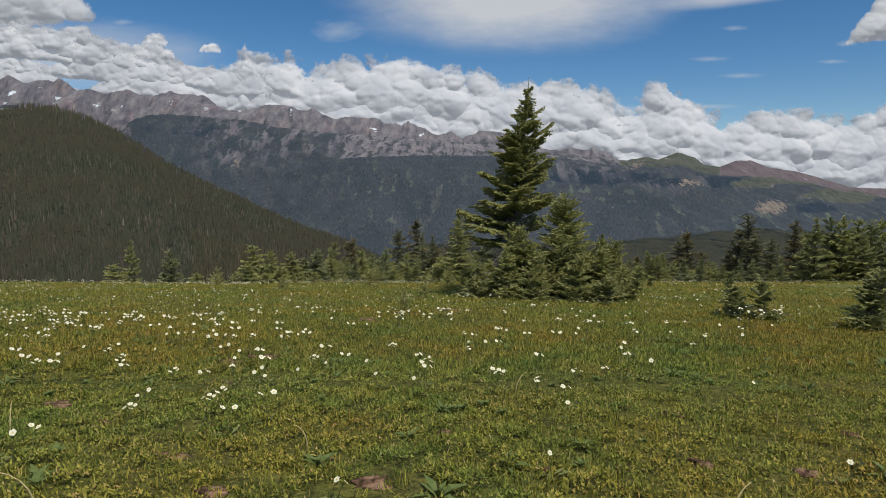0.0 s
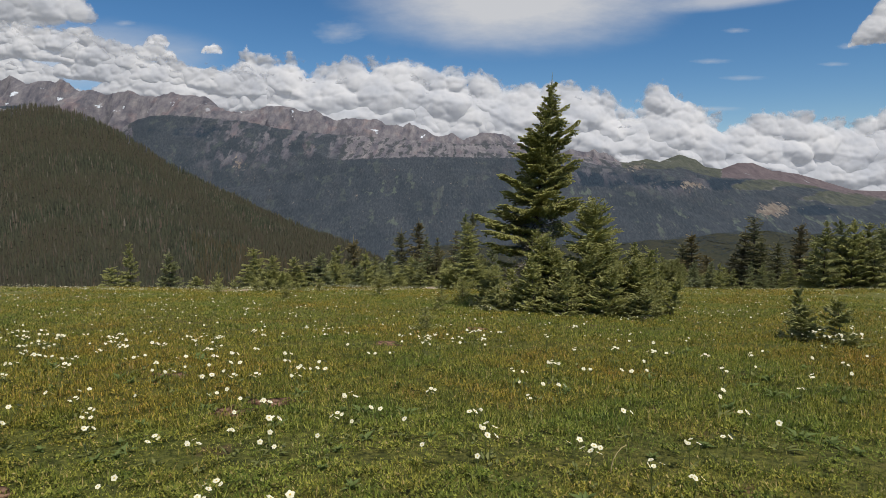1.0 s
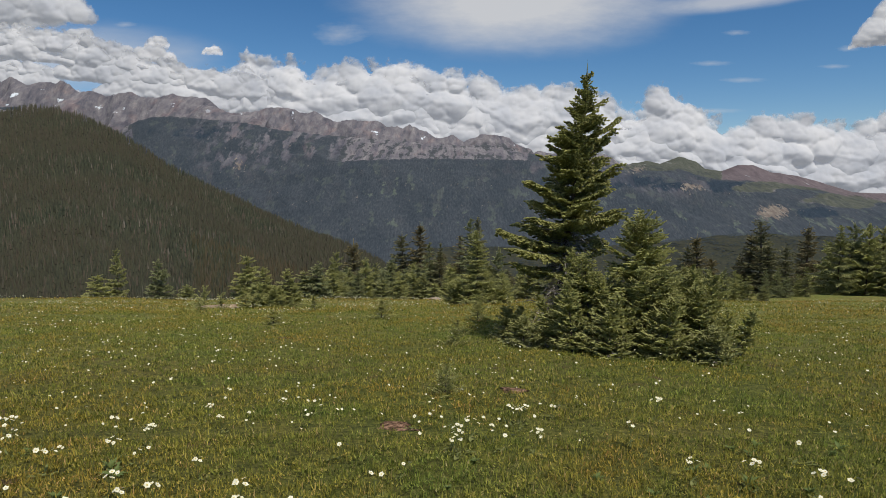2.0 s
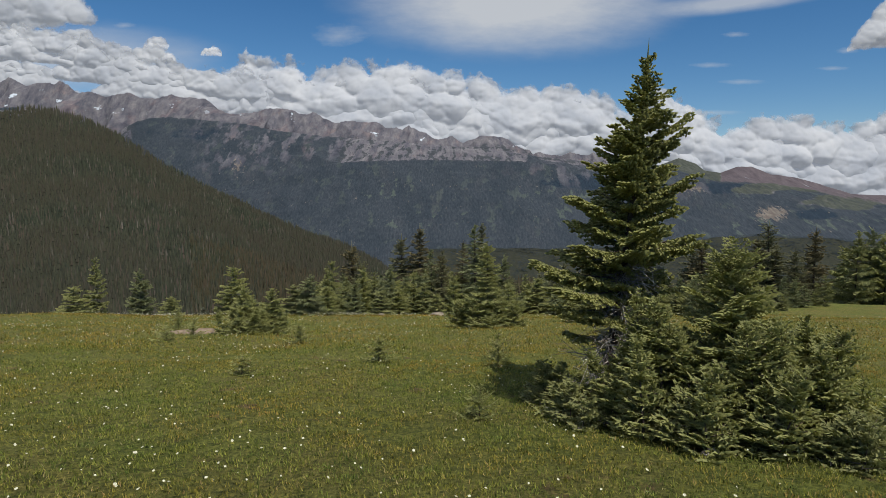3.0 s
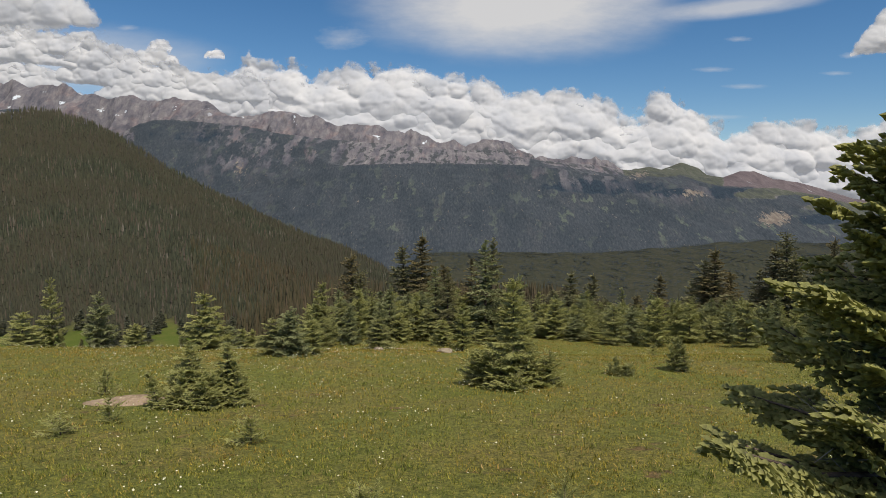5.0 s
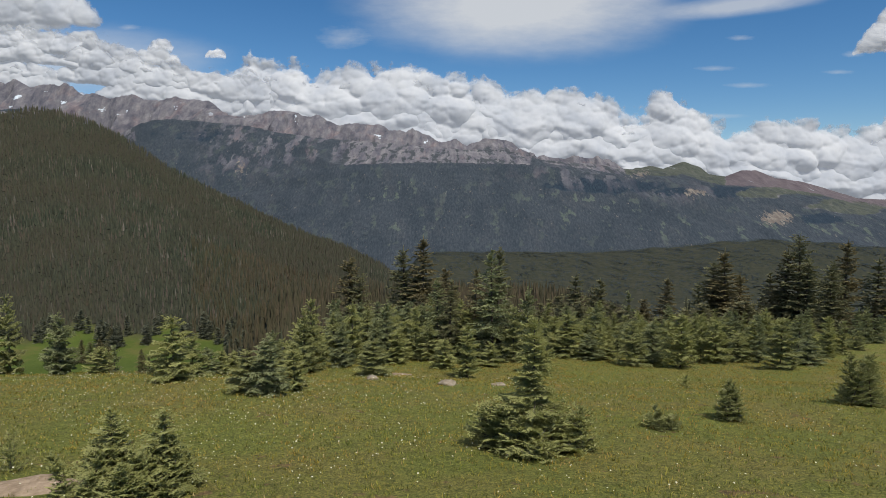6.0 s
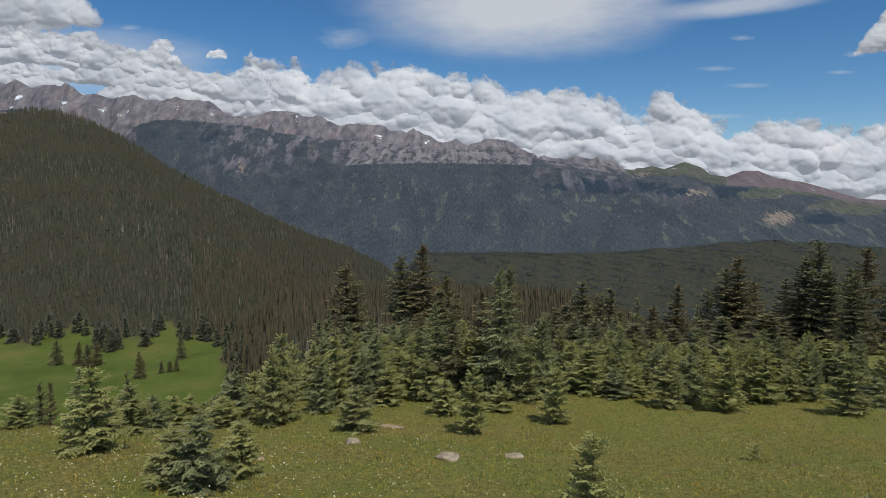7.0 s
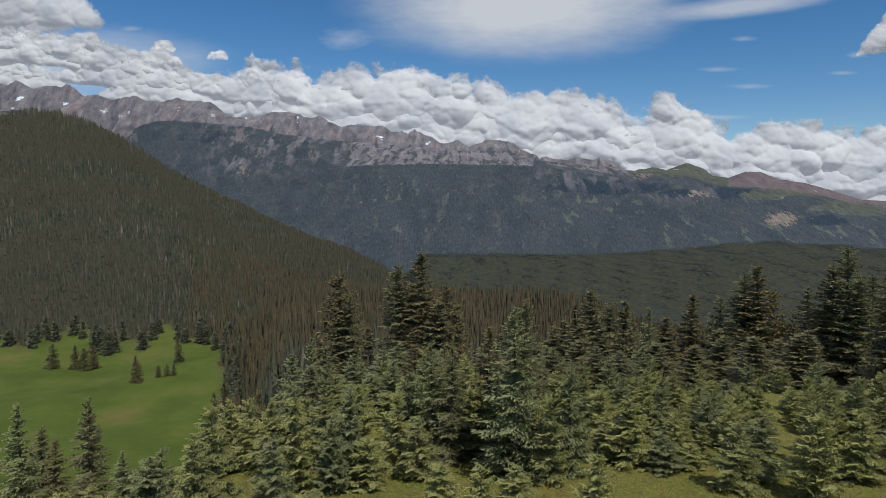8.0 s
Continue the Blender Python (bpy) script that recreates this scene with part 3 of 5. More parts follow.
def cloud(az0, az1, top, base, D, seed, label, size=0.03, soft=0.045, floor=0.012, step=0.0021, deep=1.0, lift=1.15):
    """Heaped cumulus between a top line and a flat base, both functions of the bearing; a relief of heads on heads."""
    a = np.arange(az0, az1, step)
    t, b_ = top(a), base(a)
    e = np.arange(b_.min() - 0.01, t.max() + 0.02, step)
    u, v = np.meshgrid(a, e)
    wu = u + size * 0.22 * (value_noise(u / size * 1.7, v / size * 1.7, seed + 3) - 0.5)
    wv = v * 1.25 + size * 0.22 * (value_noise(u / size * 1.7 + 40, v / size * 1.7, seed + 4) - 0.5)
    heap, amp = 0.75 * (domes(wu, wv * 0.8, size * 2.3, seed + 5) - 0.55), 1.0
    for k in range(4):
        heap = heap + amp * domes(wu + 0.37 * k, wv, size / 2.0 ** k, seed + 10 * k)
        amp *= 0.36
    heap = heap / 1.3 - 0.6
    rise = np.clip((t[None] - v) / soft, -1.5, 1.0)
    under = np.clip((v - b_[None]) / floor, -1.5, 1.0)
    thick = np.minimum(rise, under) * 0.85 + heap * 0.68
    thick = np.where(under < 0.4, np.minimum(thick, under * 1.2 + 0.3 * heap), thick)
    thick = thick - 1.5 * smooth(0.008, -0.002, t - b_)[None]
    bulk = np.clip(rise, 0, 1) * (0.7 + 0.3 * smooth(-0.2, 1.0, under)) * lift + np.clip(heap + 0.6, 0, None) * 0.85 * (0.7 + 0.3 * smooth(-0.5, 0.8, under))
    y = D - bulk * size * D * deep
    ok = thick > -0.35
    nv, nu = u.shape
    i, j = np.meshgrid(np.arange(nv - 1), np.arange(nu - 1), indexing="ij")
    keep = (ok[:-1, :-1] | ok[1:, :-1] | ok[:-1, 1:] | ok[1:, 1:]).ravel()
    f = np.stack([i * nu + j, i * nu + j + 1, (i + 1) * nu + j + 1, (i + 1) * nu + j], -1).reshape(-1, 4)[keep]
    used = np.unique(f)
    remap = np.zeros(u.size, int)
    remap[used] = np.arange(len(used))
    ob = mesh_object("cumulus_cloud", np.stack([u * D, y, v * D], -1).reshape(-1, 3)[used], remap[f], CLOUD, True, {"cover": thick.ravel()[used]})
    return tagged(ob, label, "cloud", group="cumulus clouds over the range", kind="backdrop")


BANK_TOP = [(-0.4, 158), (-0.31, 172), (-0.297, 190), (-0.284, 181), (-0.231, 187), (-0.205, 181), (-0.1, 180), (-0.069, 186), (-0.03, 180), (0.049, 171), (0.076, 160), (0.111, 145), (0.167, 151), (0.216, 147), (0.26, 130), (0.295, 134),
            (0.329, 146), (0.347, 139), (0.374, 121), (0.4, 108), (0.427, 101), (0.488, 108), (0.558, 96), (0.611, 94), (0.678, 110), (0.9, 112)]
WEST_TOP = [(-0.8, 238), (-0.69, 240), (-0.54, 234), (-0.525, 217), (-0.42, 206), (-0.4, 180), (-0.31, 168), (-0.25, 150)]


def build_clouds():
    over = lambda pts: (lambda a: np.interp(a, *zip(*pts)) / 1000)
    bank, west, foot = over(BANK_TOP), over(WEST_TOP), over(SKYLINE)
    roll = lambda a, size, seed: value_noise(a / size + 100, a * 0 + 0.5, seed) - 0.5
    # the bank over the middle and eastern peaks, row behind row
    for k, (drop, uneven, D) in enumerate(((0.003, 0.014, 4890), (0.034, 0.045, 4840), (0.072, 0.05, 4790))):
        cloud(-0.36 + 0.03 * k, 0.86, lambda a: bank(a) - drop + uneven * roll(a, 0.045, 70 + k), lambda a: np.minimum(foot(a) - 0.02, bank(a) - drop - 0.03), D, 200 + 7 * k,
              "long bank of heaped white cumulus with grey hollows over the peaks", 0.042 - 0.003 * k, 0.05, deep=0.62)
    # broken cloud with flat grey bases over the western peaks, row above row
    for k in range(7):
        level = lambda a: foot(a) * 0.35 + 0.08 + 0.02 * k + 0.008 * roll(a, 0.05, 90 + k) - 0.06 * (a + 0.5)
        cloud(-0.82, -0.27, lambda a: np.minimum(level(a) + 0.034 + 0.06 * roll(a, 0.055, 80 + k), west(a)), level, 4690 + 12 * k, 300 + 5 * k, "broken cumulus clouds with flat grey bases over the western peaks", 0.026, 0.026, 0.008, 0.0019, 0.5, 0.5)
    dot = lambda a0, half, e0, tall: ((a0 - half * 1.4, a0 + half * 1.4), lambda a: e0 + tall * (1 - ((a - a0) / half) ** 2), lambda a: e0 + 0.25 * tall * roll(a, half * 0.3, 66))
    for (a0, half, e0, tall, size, D, text) in ((-0.435, 0.026, 0.205, 0.016, 0.02, 4895, "small hazy cumulus puff beside the broken clouds"), (-0.353, 0.02, 0.194, 0.018, 0.02, 4895, "small hazy cumulus puff beside the broken clouds"),
                                                (-0.735, 0.23, 0.225, 0.15, 0.05, 4990, "large grey-bottomed cumulus cloud high in the sky"), (0.75, 0.14, 0.208, 0.11, 0.035, 4985, "white cumulus cloud high in the eastern sky")):
        span, top, base = dot(a0, half, e0, tall)
        cloud(*span, top, base, D, int(900 + 100 * a0), text, size, size, 0.02, deep=0.35 if D > 4950 else 1.0)


build_clouds()


def thin_cloud(name, az, el, w, h, seed, density, label, tilt=0.0):
    """A veil of ice cloud: a sheet whose cover thins out in streaks."""
    D = 4860.0 - 25 * seed
    m, n, l, p = material(name, 1.0, 0.0)
    tc = n.new("ShaderNodeTexCoord")
    grad = n.new("ShaderNodeTexGradient")
    grad.gradient_type = "SPHERICAL"
    mp2 = n.new("ShaderNodeMapping")
    mp2.inputs["Location"].default_value = (-1.0, 0, -1.0)
    mp2.inputs["Scale"].default_value = (2, 0, 2)
    l.new(tc.outputs["Generated"], mp2.inputs["Vector"])
    l.new(mp2.outputs["Vector"], grad.inputs["Vector"])
    streak = noise_node(n, l, 0.0022 * (0.7 / w) ** 0.8, 7, 0.65, stretch=(0.7, 1, 2.4))
    add = n.new("ShaderNodeMath")
    add.operation = "MULTIPLY_ADD"
    l.new(streak, add.inputs[0])
    add.inputs[1].default_value = 0.55
    fade = n.new("ShaderNodeMath")
    fade.operation = "MULTIPLY_ADD"
    l.new(grad.outputs["Fac"], fade.inputs[0])
    fade.inputs[1].default_value, fade.inputs[2].default_value = (1.0, 0.0) if w > 0.3 else (0.5, -0.12)
    l.new(fade.outputs[0], add.inputs[2])
    body = ramp(n, l, add.outputs[0], greys((0.28, 0.0), (0.65, density * 0.4), (1.0, density * 0.85)))
    rim = ramp(n, l, grad.outputs["Fac"], greys((0.0, 0.0), (0.3, 1.0)))
    cover = mix(n, l, 1.0, body, rim, "MULTIPLY")
    see = n.new("ShaderNodeBsdfTransparent")
    # the sheet glows by itself in place of scattered sunlight
    glow = n.new("ShaderNodeEmission")
    glow.inputs["Color"].default_value, glow.inputs["Strength"].default_value = (0.84, 0.87, 0.9, 1), 0.74
    mx = n.new("ShaderNodeMixShader")
    l.new(cover, mx.inputs["Fac"])
    l.new(see.outputs[0], mx.inputs[1])
    l.new(glow.outputs[0], mx.inputs[2])
    l.new(mx.outputs[0], n["Material Output"].inputs["Surface"])
    c = np.array([az * D, D, el * D])
    q = np.array([(-w, 0, -h), (w, 0, -h), (w, 0, h), (-w, 0, h)]) * D / 2
    ob = mesh_object(name, q, [(0, 1, 2, 3)], m)
    ob.matrix_basis = Matrix.Translation(c) @ Matrix.Rotation(-tilt, 4, "Y")
    return tagged(ob, label, "cloud", kind="backdrop")


thin_cloud("cirrus_veil", 0.105, 0.283, 0.6, 0.2, 1, 1.0, "soft white veil of thin high cloud")
for k, (az, el, w, t) in enumerate(((0.447, 0.236, 0.06, 0.012), (0.41, 0.19, 0.09, 0.012), (-0.49, 0.245, 0.05, 0.012), (-0.16, 0.232, 0.12, 0.05), (0.42, 0.118, 0.12, 0.012), (0.6, 0.186, 0.07, 0.01), (0.46, 0.165, 0.1, 0.012), (0.62, 0.213, 0.05, 0.014))):
    thin_cloud("cirrus_wisp", az, el, w, t, 3 + 0.3 * k, 0.75, "small faint wisp of high cloud")
thin_cloud("cirrus_haze", -0.58, 0.195, 0.56, 0.13, 0.2, 0.6, "milky haze of thin cloud behind the broken cumulus")
thin_cloud("cirrus_wisp", 0.44, 0.284, 0.34, 0.04, 2, 0.7, "thin white wisps of high cloud", 0.11)


# ---- woods: too many to count ----
def cone_tree(layers, sides):
    """Points and triangles of a small conifer one high and about one wide."""
    v, f, a = [], [], []
    for k in range(layers):
        z0, z1 = 0.05 + 0.85 * k / layers, min(1.0, 0.05 + 0.85 * (k + 1) / layers + 0.22)
        r = 0.5 * (1 - k / layers) ** 0.8
        c = len(v)
        for s in range(sides):
            ang = 2 * math.pi * (s + 0.5 * (k % 2)) / sides
            rr = r * (1.0 if s % 2 else 0.62)
            v.append((rr * math.cos(ang), rr * math.sin(ang), z0 - (0.03 if s % 2 else -0.03)))
            a.append(0.0)
        v.append((0, 0, z1 if k < layers - 1 else 1.0))
        a.append(1.0)
        f += [(c + s, c + (s + 1) % sides, c + sides) for s in range(sides)]
    return np.array(v), np.array(f), np.array(a)


def scatter_woods(name, pts, hgt, wid, template, label, rng, mat=FOREST):
    v, f, a = template
    n = len(pts)
    ang = rng.uniform(0, 2 * math.pi, n)
    c, s = np.cos(ang)[:, None], np.sin(ang)[:, None]
    vx = (v[None, :, 0] * c - v[None, :, 1] * s) * wid[:, None] + pts[:, 0:1]
    vy = (v[None, :, 0] * s + v[None, :, 1] * c) * wid[:, None] + pts[:, 1:2]
    vz = v[None, :, 2] * hgt[:, None] + pts[:, 2:3] - 0.3
    V = np.stack([vx, vy, vz], -1).reshape(-1, 3)
    F = (f[None] + (np.arange(n) * len(v))[:, None, None]).reshape(-1, 3)
    ob = mesh_object(name, V, F, mat, False, {"tip": np.tile(a, n), "tint": np.repeat(rng.random(n), len(v))})
    return tagged(ob, label, "forest", kind="stuff")


def woods_points(n, az0, az1, d0, d1, rng, keep=None):
    d = np.sqrt(rng.uniform(d0 * d0, d1 * d1, n))
    x = rng.uniform(az0, az1, n) * d
    ok = clearing_mask(x, d) < rng.uniform(0.02, 0.7, n)
    if keep is not None:
        ok &= keep(x, d)
    x, d = x[ok], d[ok]
    return np.stack([x, d, height(x, d)], -1)


def build_woods():
    rng = np.random.default_rng(11)
    p = woods_points(46000, -0.95, -0.04, 560, 1530, rng)
    h = rng.uniform(9, 17, len(p)) * rng.choice([0.7, 1, 1, 1.15], len(p))
    scatter_woods("hillside_forest", p, h, h * rng.uniform(0.24, 0.34, len(p)), cone_tree(2, 4), "dense dark spruce forest with browned dead trees on a steep hillside", rng)
    p = woods_points(21000, -0.40, 1.0, 240, 1000, rng)
    h = rng.uniform(11, 20, len(p))
    scatter_woods("valley_forest", p, h, h * rng.uniform(0.22, 0.32, len(p)), cone_tree(3, 6), "brown-green spruce forest covering the slope below the meadow", rng, FOREST_BROWN)
    p = woods_points(26000, -0.15, 0.95, 1000, 2120, rng)
    h = rng.uniform(1.0, 1.8, len(p))
    scatter_woods("far_ridge_forest", p, h, h * 6, cone_tree(1, 5), "dark smooth forest with haze in its colour on a low ridge across the valley", rng, FOREST_FAR)
    near = [woods_points(500, -0.9, -0.3, 170, 330, rng), woods_points(1100, -0.36, 0.9, 150, 250, rng)]
    p = np.concatenate(near)
    h = rng.uniform(8, 16, len(p))
    scatter_woods("lower_slope_trees", p, h, h * 0.27, cone_tree(7, 8), "scattered spruces on the slope above the grassy valley", rng)


build_woods()


# ---- spruces ----
def spruce_soups(rng, H, R, bare=0.08, gap=0.2, per=6, twig=0.16, fat=0.022, power=0.85, lean=(0.0, 0.0), dead=0, sides=3, origin=(0, 0, 0), soups=None, closed=False, step=0.55, arms=(), blunt=0.42,
                 profile=None, jitter=0.48, thin_side=None, rises=(-0.3, -0.14, 0.12, 1.1), curl=0.16, hang=0.24, ragged=(0.55, 1.15)):
    """Trunk, needled crown and dead twigs of one spruce of height H and crown radius R.
    rises: how steeply the limbs climb at the foot, the middle, near the top and at the top; hang: how far the side sprays droop."""
    wood, crown, bare_twigs = soups or (Soup(), Soup(), Soup())
    origin = np.array(origin, float)
    lean = np.array([lean[0], lean[1], 1.0])
    up = np.array([0, 0, 1.0])

    def axis(z):
        return origin + lean * z + np.array([math.sin(z / H * 3.0) * 0.012 * H, math.cos(z / H * 2.3) * 0.01 * H, 0])

    zs = np.linspace(-0.03 * H, H * 0.97, 9)
    tube(wood, [axis(z) for z in zs], np.interp(zs / H, [-0.03, 0.0, 0.06, 1], [0.026, 0.02, 0.015, 0.002]) * H, 7)
    S, W, L, T = [], [], [], []

    def spray(start, way, length, thin):
        S.append(start), W.append(way), L.append(length), T.append(np.full(len(start), thin))

    def limb(z, a, Lb, rise):
        k0 = min(1.0, (1 - z / H) * 3.2)
        tw, thin = twig * (0.55 + 0.45 * k0), 0.6 + 0.4 * k0
        out = np.array([math.cos(a), math.sin(a), 0.0])
        side = np.array([-out[1], out[0], 0.0])
        root = axis(z)
        n = max(3, int(Lb / (tw * step)))
        s = np.linspace(0.08, 1.0, n)
        pts = root + out * (Lb * s)[:, None] + up * (Lb * (rise * s + curl * s * s))[:, None] + side * (Lb * 0.06 * np.sin(s * 5 + a * 3))[:, None]
        tan = unit(np.gradient(pts, axis=0))
        if tw < 0.3:
            tube(wood, pts[[0, n // 2, n - 1]], np.array([0.02, 0.012, 0.004]) * Lb + 0.002, 3)
        spray(pts - tan * tw * 0.3, tan, np.full(n, tw), thin)
        for sgn in (-1, 1):
            reach = np.minimum(blunt * Lb * np.sqrt(np.clip(1.15 - s, 0, None)), Lb * s * 0.8) * rng.uniform(0.6, 1.2, n) + tw * 0.5
            w = unit(tan * rng.uniform(0.5, 0.9, n)[:, None] + sgn * side + up * rng.uniform(-0.12 - hang, 0.12 - hang * 0.3, n)[:, None])
            for q in range(max(1, int(np.ceil(reach.max() / tw)))):
                ok = reach > q * tw * 0.75
                if not ok.any():
                    continue
                k = int(ok.sum())
                at = pts[ok] + w[ok] * (q * tw * 0.7) - up * hang * 0.4 * q * tw
                spray(at, w[ok] + rng.normal(0, 0.12, (k, 3)), tw * rng.uniform(0.8, 1.2, k), 0.9 * thin)
                for sg in (-1, 1):
                    pick = rng.random(k) < 0.8
                    if pick.any():
                        m = int(pick.sum())
                        ww = unit(w[ok][pick] + sg * 0.9 * tan[ok][pick] - up * hang * 0.8 + rng.normal(0, 0.2, (m, 3)))
                        spray(at[pick] + w[ok][pick] * tw * 0.25, ww, tw * rng.uniform(0.5, 0.9, m), 0.8 * thin)

    for spec in arms:
        limb(*spec)
    z = bare * H
    while z < H * 0.975:
        f = z / H
        top = (1 - f) / (1 - bare)
        count = max(3, int(per * (0.55 + 0.45 * min(1, top * 2.2)) + 0.5))
        turn = rng.uniform(0, 6.28)
        for k in range(count):
            a = turn + 6.283 * k / count + rng.uniform(-0.35, 0.35)
            wide = R * top ** power if profile is None else float(np.interp(f, *zip(*profile)))
            Lb = wide * rng.uniform(*ragged) + twig * 0.2
            if rng.random() < 0.07:
                Lb *= 0.45
            if thin_side and f < thin_side[1]:
                Lb *= 1 - thin_side[2] * max(0.0, math.cos(a - thin_side[0]))
            rise = float(np.interp(f, [bare, 0.5, 0.82, 1.0], rises)) + rng.uniform(-0.1, 0.1)
            limb(z + rng.uniform(-jitter, jitter) * gap, a, Lb, rise)
        z += gap * (0.4 + 0.6 * min(1, top * 1.6)) * rng.uniform(0.8, 1.2)
    S, W, L, T = np.concatenate(S), np.concatenate(W), np.concatenate(L), np.concatenate(T)
    spindles(crown, S, W, L, fat * T * rng.uniform(0.75, 1.2, len(S)), sides, 0.5 if closed else 0.2, closed)
    tip_z = np.array([H * 0.9, H * 0.95])
    spindles(crown, np.array([axis(q) for q in tip_z]), np.array([[0.02, 0, 1.0], [0.03, 0, 1]]), np.array([0.07, 0.1]) * H, fat * 0.55, sides)
    for _ in range(dead):
        zz = H * rng.uniform(0.05, max(bare + 0.08, 0.3))
        a = rng.uniform(0, 6.283)
        o = np.array([math.cos(a), math.sin(a), rng.uniform(-0.5, 0.3)])
        ln = R * rng.uniform(0.2, 0.65)
        r0 = axis(zz)
        mid = r0 + o * ln * 0.55 + rng.normal(0, 0.16, 3) * ln
        end = r0 + o * ln + np.array([0, 0, -0.12 * ln]) + rng.normal(0, 0.06, 3)
        tube(bare_twigs, [r0, mid, end], [0.009, 0.006, 0.003], 3)
        for _k in range(7):
            b0 = r0 + (mid - r0) * rng.uniform(0.4, 1.0)
            tube(bare_twigs, [b0, b0 + (o + rng.normal(0, 0.7, 3)) * ln * 0.35], [0.005, 0.002], 3)
    return wood, crown, bare_twigs


def plant(name, soups, needle, label, category, group=""):
    """One tree or shrub: an empty at its foot with trunk, crown and dead twigs under it."""
    wood, crown, dead = soups
    ob = new(name)
    stems = part("trunk", wood.make("trunk", BARK, True), ob)
    if category == "shrub":
        tagged(stems, "many thin brown stems", kind="stuff")
    part("crown", crown.make("crown", needle), ob)
    if dead.v:
        tagged(part("deadwood", dead.make("deadwood", DEADWOOD), ob, "bare grey weathered twigs"), kind="stuff")
    return tagged(ob, label, category, group)


def stand(ob, x, y, turn=0.0, wide=1.0, tall=1.0, sink=0.0):
    ob.matrix_basis = Matrix.Translation((x, y, ground_z(x, y) - sink)) @ Matrix.Rotation(turn, 4, "Z") @ Matrix.Diagonal((wide, wide, tall, 1))


def plant_many(spots, kinds, tree_rng, base_h, base_w):
    """Copies of a few grown trees, scaled to each spot's height and width."""
    for k, (x, y, h, w) in enumerate(spots):
        ob = kinds[k % len(kinds)]
        m = Matrix.Translation((x, y, ground_z(x, y) - 0.03)) @ Matrix.Rotation(tree_rng.uniform(0, 6.28), 4, "Z") @ Matrix.Diagonal((w / base_w, w / base_w, h / base_h, 1))
        if k < len(kinds):
            kinds[k]["spot"] = k
            pending.append((ob, m))
        else:
            copy_thing(ob, m)
    for ob, m in pending:
        ob.matrix_basis = m
        del ob["spot"]
    pending.clear()


pending = []
rng = np.random.default_rng(21)

ARMS = [(1.75, 3.3, 1.25, -0.05), (1.6, 3.75, 1.1, -0.18), (1.7, 2.85, 1.05, -0.1), (1.35, 3.4, 0.95, -0.2), (3.65, 0.1, 0.66, 0.35), (3.5, -0.4, 0.6, 0.3), (4.25, 0.3, 0.4, 0.2),
        (1.2, 2.6, 0.7, -0.25), (1.25, 4.1, 0.6, -0.2), (1.15, 0.4, 0.7, -0.2), (1.1, 5.7, 0.5, -0.15), (1.35, 1.5, 0.8, -0.1), (0.95, 3.1, 0.6, -0.2)]

LONE_FORM = [(0.31, 0.72), (0.37, 0.86), (0.43, 0.86), (0.5, 0.76), (0.6, 0.62), (0.7, 0.47), (0.785, 0.38), (0.815, 0.23), (0.87, 0.15), (0.92, 0.1), (1.0, 0.04)]

# the tall lone spruce, leaning a little, with its bare lower trunk
lone = plant("spruce_tree", spruce_soups(rng, 4.95, 1.05, bare=0.32, gap=0.185, per=9, twig=0.098, fat=0.029, arms=ARMS, lean=(0.145, 0.18), dead=150, thin_side=(-1.3, 0.42, 0.5), step=0.5, blunt=0.4, profile=LONE_FORM, jitter=0.6,
                                         closed=True, rises=(-0.12, -0.03, 0.2, 0.9), curl=0.26, ragged=(0.45, 1.22)),
             SPRUCE_LONE, "tall pointed green spruce with bare grey twigs round its lower trunk", "tree")
stand(lone, 1.05, 15.85)
second = plant("spruce_tree", spruce_soups(rng, 2.15, 0.85, bare=0.04, gap=0.16, per=9, twig=0.09, fat=0.022, power=0.6, dead=6, step=0.55, rises=(0.0, 0.15, 0.4, 1.1), hang=0.1, jitter=0.7), SPRUCE_YELLOW,
               "young bushy spruce standing among low spruce shrubs", "tree")
stand(second, 2.35, 14.95)


def shrub(rng, w, h, leaders, twig=0.1, fat=0.021, dead=8):
    """Wind-clipped low spruce: several short leaders in one clump."""
    soups = (Soup(), Soup(), Soup())
    for k in range(leaders):
        a, r = rng.uniform(0, 6.28), w * 0.5 * math.sqrt(rng.random()) * 0.8
        hh = h * rng.uniform(0.42, 1.05) * (1 - 0.3 * r / (w * 0.5))
        spruce_soups(rng, hh, w * rng.uniform(0.15, 0.25), bare=0.03, gap=max(0.14, twig * 1.5), per=6, step=0.6, twig=twig, fat=fat, power=0.6, dead=dead if k < 2 else 0, blunt=0.42,
                     rises=(0.0, 0.15, 0.45, 1.1), curl=0.25, hang=0.08, origin=(r * math.cos(a), r * math.sin(a), 0), soups=soups, lean=(rng.uniform(-0.3, 0.3), rng.uniform(-0.3, 0.3)))
    return soups


